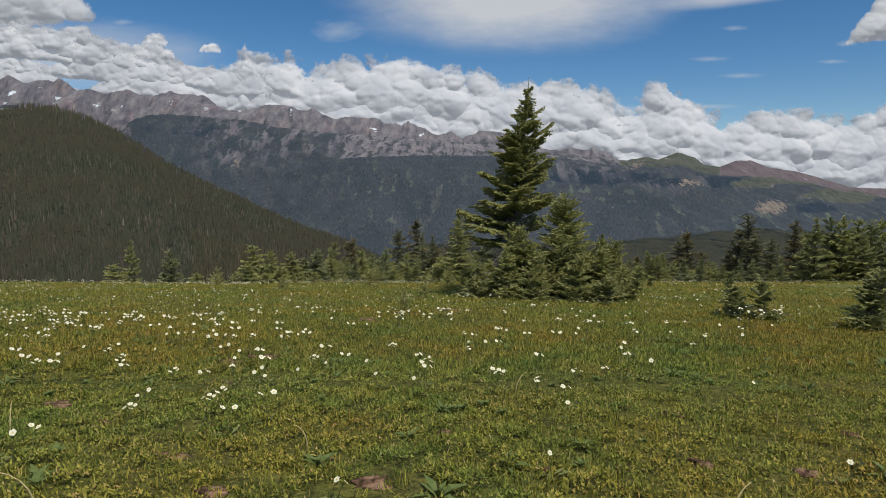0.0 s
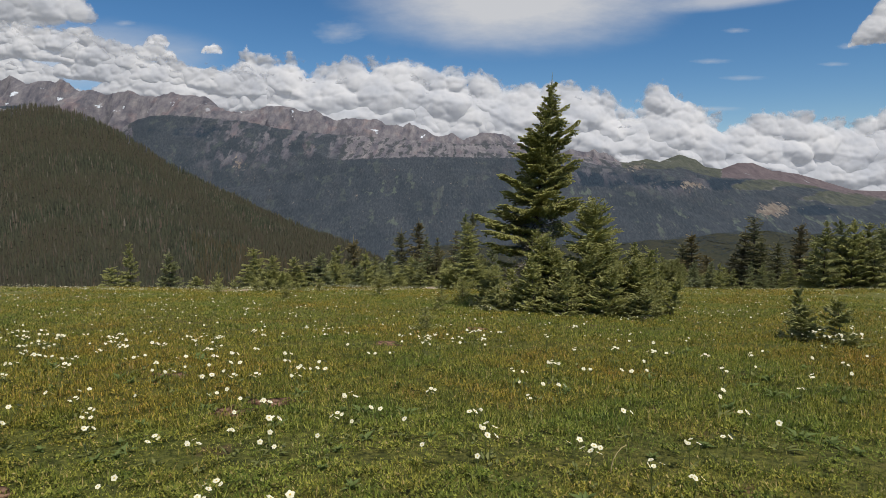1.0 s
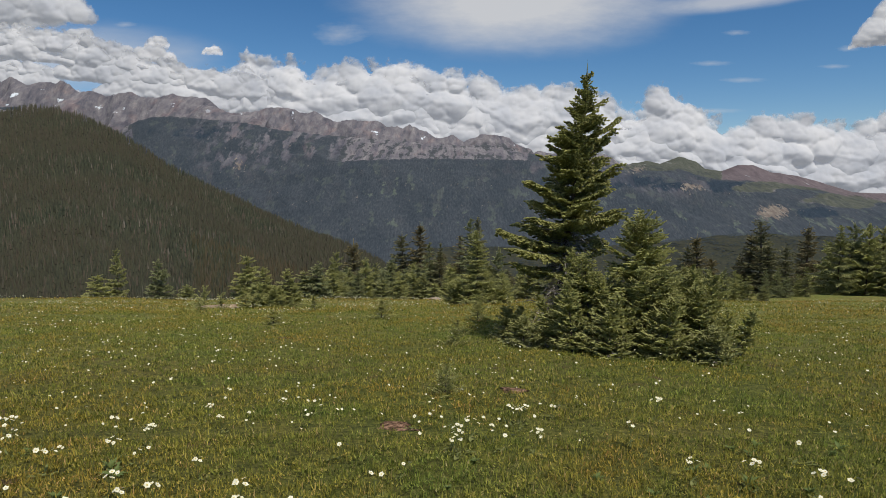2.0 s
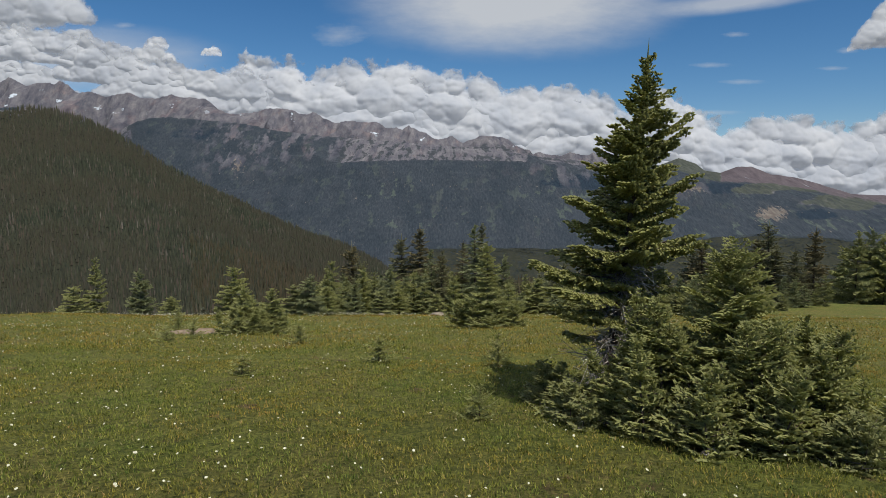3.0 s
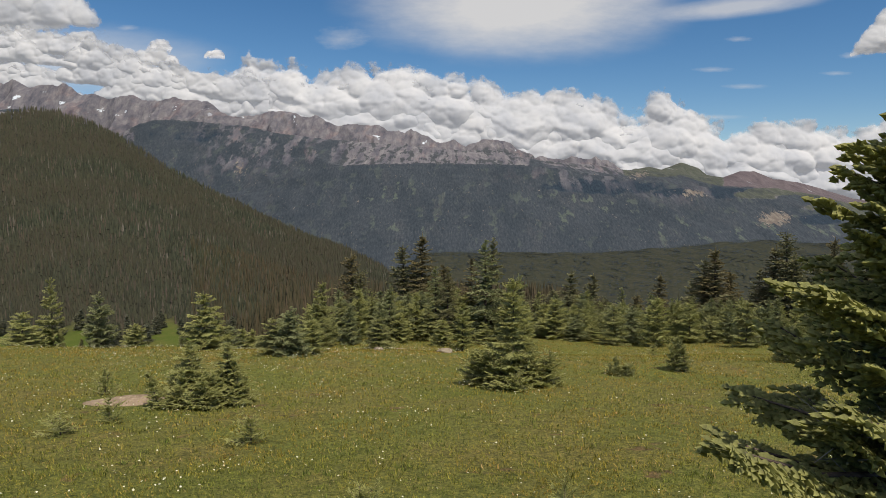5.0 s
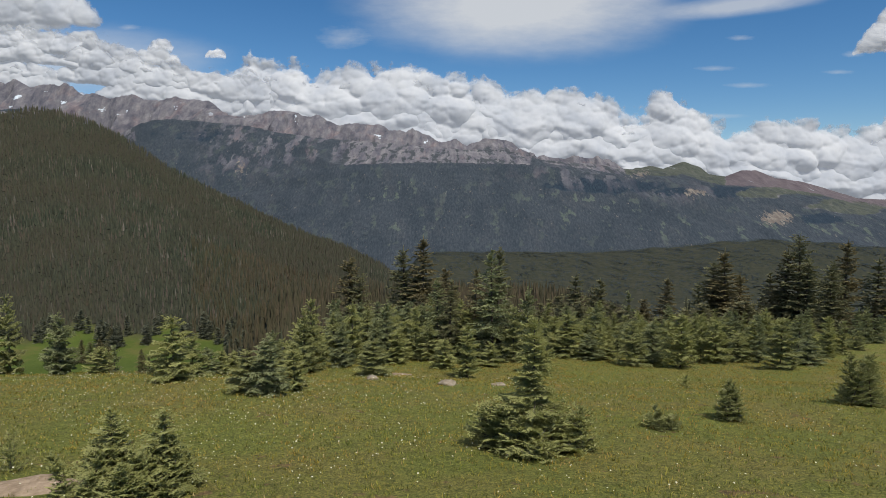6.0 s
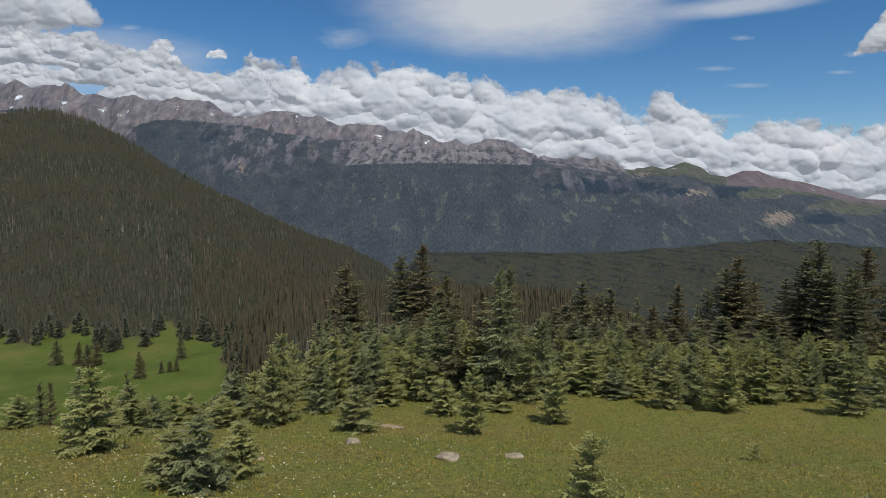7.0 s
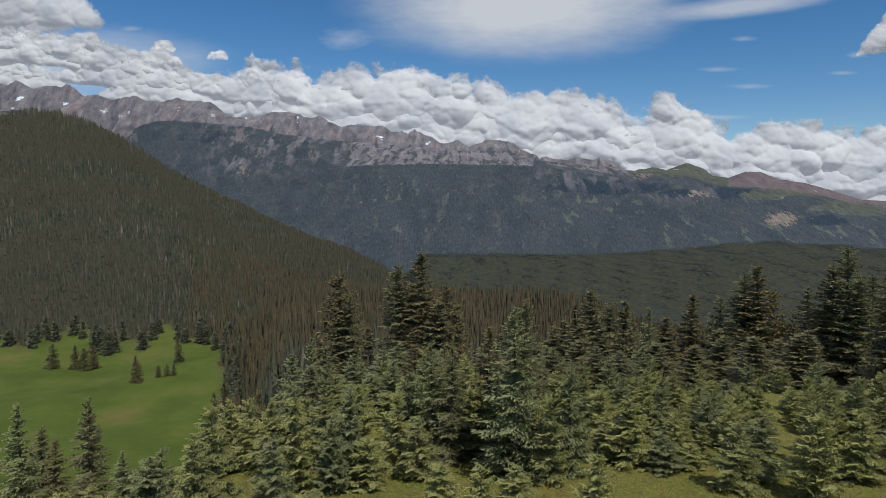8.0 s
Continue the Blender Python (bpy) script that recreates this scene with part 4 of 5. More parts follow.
for x, y, w, h, lead, mat in ((1.6, 14.6, 1.7, 1.75, 11, SPRUCE_YELLOW), (2.4, 14.2, 1.7, 1.6, 11, SPRUCE_YELLOW), (3.0, 14.5, 1.5, 1.6, 10, SPRUCE_YELLOW), (0.3, 16.1, 1.0, 0.7, 5, SPRUCE), (1.75, 16.4, 1.4, 1.2, 6, SPRUCE), (0.65, 15.5, 0.9, 0.65, 4, SPRUCE_YELLOW),
                              (0.4, 15.0, 0.9, 0.6, 4, SPRUCE), (1.05, 14.8, 1.1, 0.95, 5, SPRUCE_YELLOW), (2.0, 13.75, 1.2, 0.95, 5, SPRUCE_YELLOW), (2.95, 13.8, 1.3, 0.95, 5, SPRUCE), (3.4, 14.1, 0.9, 0.95, 4, SPRUCE_YELLOW)):
    ob = plant("spruce_shrub", shrub(rng, w, h, lead, 0.09, 0.021), mat, "low wind-clipped spruce shrub with dense green needles", "shrub", "shrubs round the lone spruce")
    stand(ob, x, y, sink=0.04)

# small trees on the open meadow
lone_tree = plant("spruce_tree", spruce_soups(rng, 3.0, 0.9, bare=0.05, gap=0.2, per=8, twig=0.1, fat=0.024, profile=[(0.05, 0.85), (0.38, 0.78), (0.5, 0.36), (0.7, 0.36), (0.85, 0.24), (1.0, 0.05)], dead=14, step=0.55), SPRUCE_YELLOW,
                  "pale green spruce with a broad skirt alone on the grass", "tree")
stand(lone_tree, 0.4, 29.9)
skirt = plant("spruce_shrub", shrub(rng, 2.6, 1.35, 9, 0.11, 0.027, 6), SPRUCE_YELLOW, "pale green spruce shrub skirting a young tree", "shrub")
stand(skirt, 0.4, 29.9, sink=0.03)
for x, y, w, h, lead, mat in ((-7.6, 26.7, 1.3, 1.15, 9, SPRUCE_YELLOW), (-6.4, 27.1, 1.2, 1.15, 8, SPRUCE_YELLOW), (-7.0, 26.6, 1.5, 1.1, 10, SPRUCE_YELLOW), (4.1, 10.0, 0.95, 0.8, 4, SPRUCE), (5.15, 8.6, 1.2, 1.0, 4, SPRUCE), (6.1, 20.9, 0.7, 0.9, 2, SPRUCE_YELLOW),
                              (11.5, 35.2, 2.0, 1.9, 5, SPRUCE), (4.0, 31.95, 1.0, 0.75, 6, SPRUCE), (6.45, 32.8, 1.25, 1.35, 4, SPRUCE)):
    ob = plant("spruce_shrub", shrub(rng, w, h, lead, 0.1, 0.02, 3), mat, "bushy young spruce growing alone in the meadow", "shrub", "shrubs on the meadow")
    stand(ob, x, y, rng.uniform(0, 6), sink=0.04)

small_pair = plant("spruce_tree", spruce_soups(rng, 2.1, 0.85, bare=0.02, gap=0.19, per=7, twig=0.1, fat=0.024, power=0.8, dead=6, step=0.55), SPRUCE_YELLOW,
                   "young pale spruce rising from low shrubs on the meadow", "tree", "young spruces on the meadow")
copy_thing(small_pair, Matrix.Translation((-6.6, 27.2, ground_z(-6.6, 27.2))) @ Matrix.Rotation(2.0, 4, "Z") @ Matrix.Diagonal((0.85, 0.85, 0.68, 1)))
stand(small_pair, -7.4, 26.9, 0.0, 0.85, 0.7)

# knee-high seedlings in the grass
seed_kinds = [plant("spruce_seedling", spruce_soups(rng, 0.5, 0.26, bare=0.0, gap=0.1, per=4, twig=0.08, fat=0.012, power=0.6, rises=(0.3, 0.6, 1.0, 1.4), hang=0.0, jitter=0.8), m, "knee-high spruce seedling in the grass", "seedling", "seedlings in the meadow")
              for m in (SPRUCE_YELLOW, SPRUCE_LONE)]
plant_many([(-0.7, 15.2, 0.4, 0.4), (-2.4, 19.3, 0.45, 0.6), (-0.1, 19.5, 0.5, 0.4), (-4.8, 23.1, 0.45, 0.65), (-8.4, 23.6, 0.35, 0.6), (-0.15, 18.7, 0.42, 0.4), (-9.9, 27.9, 0.65, 0.5),
            (-4.6, 17.9, 0.3, 0.5), (-0.9, 10.9, 0.3, 0.3), (7.9, 40.5, 0.5, 0.6), (-8.2, 24.9, 0.5, 0.5)], seed_kinds, rng, 0.5, 0.44)

# young trees along the brow of the meadow
young_kinds = []
for k, (m, pw, low) in enumerate(((SPRUCE, 0.62, -0.1), (SPRUCE_BLUE, 0.7, -0.2), (SPRUCE_YELLOW, 0.58, 0.0), (SPRUCE_YELLOW, 0.66, -0.1), (SPRUCE, 0.72, -0.15), (SPRUCE_BLUE, 0.62, 0.05), (SPRUCE_YELLOW, 0.55, 0.1))):
    young_kinds.append(plant("spruce_tree", spruce_soups(rng, 2.5, 0.85, bare=0.02, gap=0.24, per=7, twig=0.125, fat=0.036, profile=[(f, 0.85 * min(1.0, 0.6 + 2.4 * f) * (1 - f) ** pw) for f in (0, 0.08, 0.16, 0.3, 0.5, 0.7, 0.85, 1)], step=0.6, blunt=0.44, jitter=0.7, hang=0.34, ragged=(0.5, 1.2), rises=(low, low * 0.5, 0.15, 1.1)), m,
                             "young green spruce on the brow of the meadow", "tree", "young spruces along the brow"))
BROW_LEFT = [(-8.2, 47.0, 3.6, 1.8), (-7.0, 49.0, 2.4, 1.5), (-6.7, 50.7, 3.5, 1.5), (-12.2, 40.3, 2.6, 1.9), (-22.6, 46.0, 4.3, 1.7), (-19.0, 44.2, 2.8, 1.6), (-17.4, 44.6, 1.2, 1.4), (-12.9, 44.0, 1.8, 1.7), (-12.8, 45.5, 1.4, 1.3),
             (-12.7, 47.0, 1.4, 1.2), (-12.4, 48.0, 1.3, 1.3), (-11.8, 48.0, 0.9, 1.3), (-10.3, 47.5, 2.1, 1.7), (-10.3, 46.0, 1.2, 1.6), (-8.1, 36.6, 1.4, 1.6), (-7.3, 36.2, 1.9, 1.5), (-6.8, 37.6, 1.5, 1.25), (-22.8, 44.0, 1.9, 1.9),
             (-8.3, 46.0, 3.0, 1.6), (-16.7, 62.0, 4.2, 2.6), (-9.1, 60.0, 1.4, 2.2)]
BROW_MID = [(-4.9, 45.0, 1.7, 1.9), (-4.9, 51.5, 3.6, 1.6), (-4.2, 51.0, 1.9, 1.6), (-3.3, 53.0, 3.2, 1.5), (-2.5, 52.2, 2.3, 1.9), (-5.4, 50.5, 2.6, 1.4), (-0.5, 45.0, 2.5, 1.45), (2.3, 51.5, 3.2, 1.5), (3.3, 52.8, 4.3, 1.8),
            (3.0, 47.3, 2.4, 1.45)]
BROW_RIGHT = [(5.9, 54.2, 2.7, 2.1), (5.3, 55.5, 1.3, 1.8), (7.1, 53.5, 1.6, 1.7), (8.4, 54.0, 1.0, 1.5), (9.1, 51.5, 2.5, 2.1), (10.7, 53.0, 2.5, 2.0), (11.5, 50.7, 3.1, 2.0), (14.2, 52.5, 2.6, 1.9), (16.0, 53.5, 1.7, 2.0),
              (18.3, 56.0, 2.8, 1.5), (26.5, 67.8, 1.5, 2.6), (16.4, 49.5, 2.7, 2.0), (19.3, 52.0, 1.5, 2.1)]
CLUMP = [(1.1, 52.5, 6.4, 2.5), (1.7, 54.0, 6.7, 2.2), (0.4, 56.0, 5.5, 1.9), (-1.2, 55.0, 4.8, 1.8), (-2.1, 56.0, 4.9, 1.8), (-21.5, 52.0, 4.7, 1.3), (-21.6, 53.0, 5.2, 1.2)]
SLOPE = [(-72.4, 150.0, 24.7, 8.0), (-31.5, 72.0, 9.8, 3.2), (-35.1, 80.0, 7.4, 3.0), (-30.2, 74.0, 7.0, 2.6), (-36.9, 90.0, 13.0, 3.4), (-29.5, 82.0, 5.6, 2.6), (-43.3, 140.0, 24.7, 5.0), (-34.2, 120.0, 21.8, 4.5), (27.9, 135.0, 10.8, 5.0), (37.4, 150.0, 16.6, 5.0), (31.3, 140.0, 13.4, 5.0)]
EAST = [(43.3, 74.7, 8.0, 4.2), (46.2, 77.0, 9.0, 4.6), (46.6, 75.0, 8.2, 4.2), (50.3, 78.0, 8.9, 4.6), (50.6, 76.0, 8.4, 4.6), (53.8, 79.0, 9.6, 4.8), (44.6, 79.0, 7.6, 4.0), (48.4, 74.0, 6.0, 4.2), (52.6, 75.0, 6.4, 4.4)]
RIGHT_TALL = [(60.3, 117.0, 14.9, 5.0), (78.2, 142.0, 23.7, 6.0), (92.4, 168.0, 24.7, 9.0), (69.1, 191.0, 22.9, 8.0), (55.7, 146.0, 23.0, 8.0), (55.6, 150.0, 21.4, 7.0), (61.3, 150.0, 18.2, 6.0), (66.4, 148.0, 18.3, 6.0), (61.4, 129.0, 22.3, 7.0),
              (61.2, 132.0, 20.3, 7.0), (61.5, 126.0, 17.4, 6.0), (40.7, 150.0, 15.1, 5.0), (101, 166, 25, 9), (109, 162, 24, 9), (88, 140, 20, 8), (97, 150, 22, 8), (82, 126, 18, 7), (104, 140, 22, 8)]
BELT = [(-1.6, 48.6, 1.6, 1.5), (0.9, 49.4, 1.3, 1.4)]
for k in range(112):                                      # the thicket where the meadow drops away
    y = rng.uniform(53, 66)
    x = rng.uniform(-0.48, 0.16) * (y - 29) if k < 50 else rng.uniform(5, 20 + 1.2 * (y - 53))
    BELT.append((x, y, rng.uniform(1.8, 3.4) if k < 50 else rng.uniform(1.1, 3.0), rng.uniform(1.4, 2.0) if k < 50 else rng.uniform(1.0, 1.6)))
for k in range(40):                                      # half-grown trees behind the thicket
    y = rng.uniform(64, 104)
    x = rng.uniform(-0.3, 0.3) * (y - 25)
    room = 4 - 0.24 * (y - 29) - ground_z(x, y)
    SLOPE.append((x, y, max(2.5, min(rng.uniform(4.5, 9.0), room * rng.uniform(0.7, 1.0))), rng.uniform(2.2, 3.4)))
for k in range(16):                                      # and down the western drop
    y = rng.uniform(72, 118)
    x = rng.uniform(-0.34, -0.2) * (y - 29)
    room = 4 - rng.uniform(0.225, 0.33) * (y - 29) - ground_z(x, y)
    SLOPE.append((x, y, max(3.0, min(16, room)), rng.uniform(2.6, 3.8)))
plant_many(BROW_LEFT + BROW_MID + BROW_RIGHT + BELT + EAST, young_kinds, rng, 2.5, 1.62)

# saplings on the grassy bench beyond the thicket
sapling_kinds = [plant("spruce_sapling", spruce_soups(rng, 1.5, 0.75, bare=0.0, gap=0.22, per=6, twig=0.11, fat=0.027, power=0.7, rises=(0.0, 0.1, 0.4, 1.2), ragged=(0.4, 1.25)), m, "bushy spruce sapling on the grassy bench below the brow", "sapling", "saplings on the bench")
                 for m in (SPRUCE, SPRUCE_BLUE, SPRUCE_YELLOW)]
BENCH = []
for k in range(42):
    y = rng.uniform(57, 72)
    x = rng.uniform(0.17, 0.66) * (y - 29) if k < 32 else rng.uniform(-0.22, -0.1) * (y - 29)
    BENCH.append((x, y, rng.uniform(0.9, 2.0), rng.uniform(1.1, 2.0)))
plant_many(BENCH, sapling_kinds, rng, 1.5, 1.3)

# grown trees on the slope below the brow
mid_kinds = [plant("spruce_tree", spruce_soups(rng, 8, 1.5, bare=0.04, gap=0.62, per=7, twig=0.3, fat=0.068, power=0.75, step=0.62), m, "middling spruce on the slope below the meadow", "tree", "spruces below the brow")
             for m in (SPRUCE_BLUE, SPRUCE_OLD, SPRUCE_RED, SPRUCE_OLD)]
plant_many(CLUMP + SLOPE, mid_kinds, rng, 8.0, 2.6)

tall_kinds = [plant("spruce_tree", spruce_soups(rng, 20, 2.7, bare=0.08, gap=1.05, per=7, twig=0.62, fat=0.14, power=pw, step=0.65, jitter=0.5), m, "tall dark mature spruce on the slope below the meadow", "tree", "mature spruces below the brow")
              for m, pw in ((SPRUCE_RED, 0.6), (SPRUCE_OLD, 0.7), (SPRUCE_OLD, 0.6), (SPRUCE_RED, 0.75), (SPRUCE_OLD, 0.55))]
TALL = [(-19.5, 132, 29, 7.6), (-22.6, 131, 23, 6.6), (-17.2, 130, 22, 6.0), (-5.2, 123, 21.5, 6.6), (-9.0, 124, 20, 6.0), (-1.4, 126, 17, 5.0), (27.2, 156, 22, 7.5), (31.7, 156, 19, 6.0), (45.5, 150, 19, 6.0)]
TALL += RIGHT_TALL
TALL += [(-333, 547, 21, 9), (-315, 549, 20, 8), (-306, 546, 19, 7.5), (-299, 548, 20, 8), (-311, 590, 20, 8), (-229, 552, 21, 7), (-237, 496, 20, 8), (-226, 508, 10, 4), (-221, 512, 9, 4), (-216, 513, 10, 4)]
plant_many(TALL, tall_kinds, rng, 20.0, 4.3)

# the wood behind them, too dense to count
CROWD, EDGE = [], []
for k in range(42):
    y = rng.uniform(112, 172)
    x = rng.uniform(-0.3, 0.34) * (y - 20) if k < 30 else rng.uniform(0.42, 0.62) * (y - 24)
    room = 4 - (0.165 if k < 30 else rng.uniform(0.14, 0.2)) * (y - 29) - ground_z(x, y)
    CROWD.append((x, y, max(6, min(rng.uniform(11, 17), room * rng.uniform(0.8, 1.0))), rng.uniform(4.0, 6.0)))
for k in range(40):                                      # close-set trees down the eastern slope
    y = rng.uniform(92, 150)
    x = rng.uniform(0.06, 0.6) * (y - 29)
    room = 4 - rng.uniform(0.21, 0.27) * (y - 29) - ground_z(x, y)
    CROWD.append((x, y, max(6, min(16, room)), rng.uniform(3.6, 5.2)))
for k in range(40):                                      # where the wood meets the valley floor
    az = rng.uniform(-0.74, -0.31)
    y = 622 + 20 * math.sin(az * 40) + 14 * math.sin(az * 97) + rng.uniform(-14, 14)
    EDGE.append((az * y, y, rng.uniform(13, 21), rng.uniform(5, 8)))
for k in range(24):                                      # along the eastern edge of the clearing
    y = rng.uniform(300, 600)
    EDGE.append(((-0.325 + rng.uniform(-0.02, 0.01)) * y, y, rng.uniform(9, 18), rng.uniform(4, 7)))


def crowd_tree(gap, twig, fat, per):
    """A spruce one high and one wide, as points, triangles and needle tips."""
    crown = spruce_soups(rng, 20, 2.7, bare=0.06, gap=gap, per=per, twig=twig, fat=fat, power=0.65, step=0.7)[1]
    return np.concatenate(crown.v) * [0.2, 0.2, 0.05], np.concatenate(crown.f), np.concatenate(crown.a)


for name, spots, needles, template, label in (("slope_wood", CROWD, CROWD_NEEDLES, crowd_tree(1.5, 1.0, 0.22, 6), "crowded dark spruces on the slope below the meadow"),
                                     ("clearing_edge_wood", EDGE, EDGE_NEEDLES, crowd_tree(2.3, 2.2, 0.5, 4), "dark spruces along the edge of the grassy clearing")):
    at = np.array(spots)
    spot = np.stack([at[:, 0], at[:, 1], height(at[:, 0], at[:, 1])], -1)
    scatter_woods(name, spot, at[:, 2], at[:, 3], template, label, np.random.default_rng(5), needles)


# ---- stones and bare earth ----
def ico(level):
    bm = bmesh.new()
    bmesh.ops.create_icosphere(bm, subdivisions=level, radius=1)
    v = np.array([p.co[:] for p in bm.verts])
    f = np.array([[q.index for q in t.verts] for t in bm.faces])
    bm.free()
    return v, f


BALL = ico(3)


def stone(name, x, y, w, d, h, mat, seed, label, category, group=""):
    r = np.random.default_rng(seed)
    v, f = BALL
    off = r.uniform(0, 20, 3)
    q = v * 1.7 + off
    lump = 0.16 * np.sin(q[:, 0] * 1.3 + np.sin(q[:, 1] * 2)) + 0.1 * np.sin(q[:, 1] * 3.1 + q[:, 2] * 2.2) + 0.05 * np.sin(q[:, 2] * 7 + q[:, 0] * 6)
    cut = np.sign(v) * np.abs(v) ** 0.8
    if mat is SOIL:
        lump = lump * 2.2 + 0.18 * np.sin(v[:, 0] * 9 + off[0]) * np.sin(v[:, 1] * 8 + off[1]) + 0.1 * np.sin(v[:, 0] * 21) * np.cos(v[:, 1] * 19)
    ob = mesh_object(name, cut * (1 + lump)[:, None] * np.array([w / 2, d / 2, h]), f, mat, True)
    ob.matrix_basis = pose(x, y, ground_z(x, y) - h * 0.15, 0, 0, float(r.uniform(-25, 25)))
    return tagged(ob, label, category, group)


for k, (x, y, w, d, h) in enumerate(((-1.5, 39.6, 0.72, 0.6, 0.2), (0.5, 40.2, 0.6, 0.4, 0.05), (-4.6, 42.0, 0.5, 0.4, 0.15), (-6.9, 39.4, 0.3, 0.25, 0.1), (11.4, 58.5, 0.5, 0.4, 0.15), (25.0, 62.5, 0.9, 0.5, 0.3))):
    stone("boulder", x, y, w, d, h, ROCK, 40 + k, "pale weathered stone half sunk in the grass", "rock", "stones in the meadow")
for k, (x, y, w, d, h) in enumerate(((-9.0, 26.9, 1.5, 0.9, 0.07), (-8.2, 27.2, 0.9, 0.6, 0.05), (-3.6, 46.0, 1.0, 0.7, 0.03))):
    stone("bare_earth_patch", x, y, w, d, h, EARTH, 60 + k, "low mound of pale bare earth in the grass", "earth", "bare earth patches")


SOIL_SPOTS = [(-0.6, 3.6, 0.22), (-1.55, 3.95, 0.2), (-0.45, 3.2, 0.2), (-1.9, 6.75, 0.32), (-2.15, 6.45, 0.26), (-1.2, 3.5, 0.18), (0.35, 3.15, 0.2), (-2.7, 5.0, 0.2), (-3.0, 7.6, 0.3), (0.9, 3.9, 0.16), (-1.3, 9.6, 0.3), (-0.2, 11.0, 0.28), (1.1, 4.8, 0.18), (-1.05, 3.15, 0.1), (-0.15, 3.4, 0.12), (0.15, 3.75, 0.1), (-0.85, 3.9, 0.12), (-1.9, 3.7, 0.12), (0.7, 3.35, 0.1), (1.3, 3.8, 0.14), (-2.2, 4.6, 0.13), (-0.3, 4.3, 0.1), (1.9, 4.4, 0.14)]
SOIL_SPOTS = [(x, y, r * (0.62 if y < 5 else 0.85)) for x, y, r in SOIL_SPOTS]
for k, (x, y, r) in enumerate(SOIL_SPOTS):
    stone("bare_soil_patch", x, y, r * 1.15, r * 0.85, 0.013, SOIL, 80 + k, "small patch of bare red-brown soil among herbs", "earth", "bare soil patches")


# ---- grass and herbs ----
def leaf_soup(soup, pts, per, length, width, rng, stand_up, simple=False):
    n, spread = len(pts) * per, 0.35 * length + (0.014 if simple else 0.0)
    base = np.repeat(pts, per, 0) + np.stack([rng.normal(0, spread, n), rng.normal(0, spread, n), np.zeros(n)], -1)
    a = rng.uniform(0, 6.283, n)
    tilt = rng.uniform(*stand_up, n)
    way = np.stack([np.cos(a) * np.cos(tilt), np.sin(a) * np.cos(tilt), np.sin(tilt)], -1)
    side = np.stack([-np.sin(a), np.cos(a), np.zeros(n)], -1)
    ln, wd = (length * rng.uniform(0.5, 1.35, n))[:, None], (width * rng.uniform(0.6, 1.4, n))[:, None]
    mid = base + way * ln * 0.5
    if simple:
        v = np.stack([base - side * wd / 2, base + side * wd / 2 + way * ln * 0.35, base + way * ln], 1).reshape(-1, 3)
        soup.add(v, np.arange(3 * n).reshape(-1, 3))
        return
    tip = base + way * ln - np.array([0, 0, 0.22]) * ln * (1 - np.sin(tilt))[:, None]
    v = np.stack([base, mid - side * wd / 2, tip, mid + side * wd / 2], 1).reshape(-1, 3)
    f = (np.array([[0, 1, 2], [0, 2, 3]])[None] + (np.arange(n) * 4)[:, None, None]).reshape(-1, 3)
    soup.add(v, f)


def meadow_points(n, x0, x1, y0, y1, rng, patchy=0.0):
    x, y = rng.uniform(x0, x1, n), rng.uniform(y0, y1, n)
    ok = np.abs(x + 1) < 0.86 * np.maximum(y - 0.6, 0) + 0.5 + rng.exponential(0.12 * y, n)
    y = np.where(y < 2.8, y - rng.exponential(0.4, n), y)
    y = np.where(y > 0.85 * y1 + 0.15 * y0, y + rng.exponential(0.12 * (y1 - y0), n), y)
    ok &= np.minimum(x - x0, x1 - x) > rng.uniform(0, 0.12 * (x1 - x0), n)
    if patchy:
        ok &= wobble(x, y, 0.33, 5.0) + 0.5 * wobble(x, y, 1.1, 8.0) < 1.0 - patchy * rng.random(n)
    for sx, sy, r in SOIL_SPOTS:
        ok &= ((x - sx) / (0.75 * r)) ** 2 + ((y - sy) / (0.5 * r)) ** 2 > rng.uniform(0.0, 0.9, n) ** 2
    x, y = x[ok], y[ok]
    mound = 0.05 * np.clip(wobble(x, y, 0.085, 3.0) + 0.25 * wobble(x, y, 0.4, 1.0), 0, 1)
    return np.stack([x, y, height(x, y) - 0.008 + mound], -1)


def build_grass():
    rng = np.random.default_rng(33)
    s = Soup()
    leaf_soup(s, meadow_points(58000, -6, 6, 2.2, 6.0, rng, 0.18), 10, 0.02, 0.012, rng, (0.1, 1.2), True)
    leaf_soup(s, meadow_points(9000, -6, 6, 2.2, 6.0, rng), 6, 0.05, 0.005, rng, (0.6, 1.5))
    leaf_soup(s, meadow_points(30000, -9, 9, 6.0, 10.0, rng, 0.18), 9, 0.026, 0.012, rng, (0.2, 1.3), True)
    leaf_soup(s, meadow_points(22000, -9, 9, 6.0, 10.0, rng), 6, 0.055, 0.007, rng, (0.7, 1.5), True)
    leaf_soup(s, meadow_points(50000, -13, 12, 10.0, 21.0, rng, 0.12), 7, 0.05, 0.011, rng, (0.5, 1.4), True)
    leaf_soup(s, meadow_points(54000, -24, 28, 21.0, 60.0, rng, 0.1), 5, 0.09, 0.018, rng, (0.5, 1.4), True)
    tagged(s.make("meadow_grass", GRASS), "short green alpine grass and leafy herbs with straw-coloured blades", "grass", kind="stuff")


build_grass()


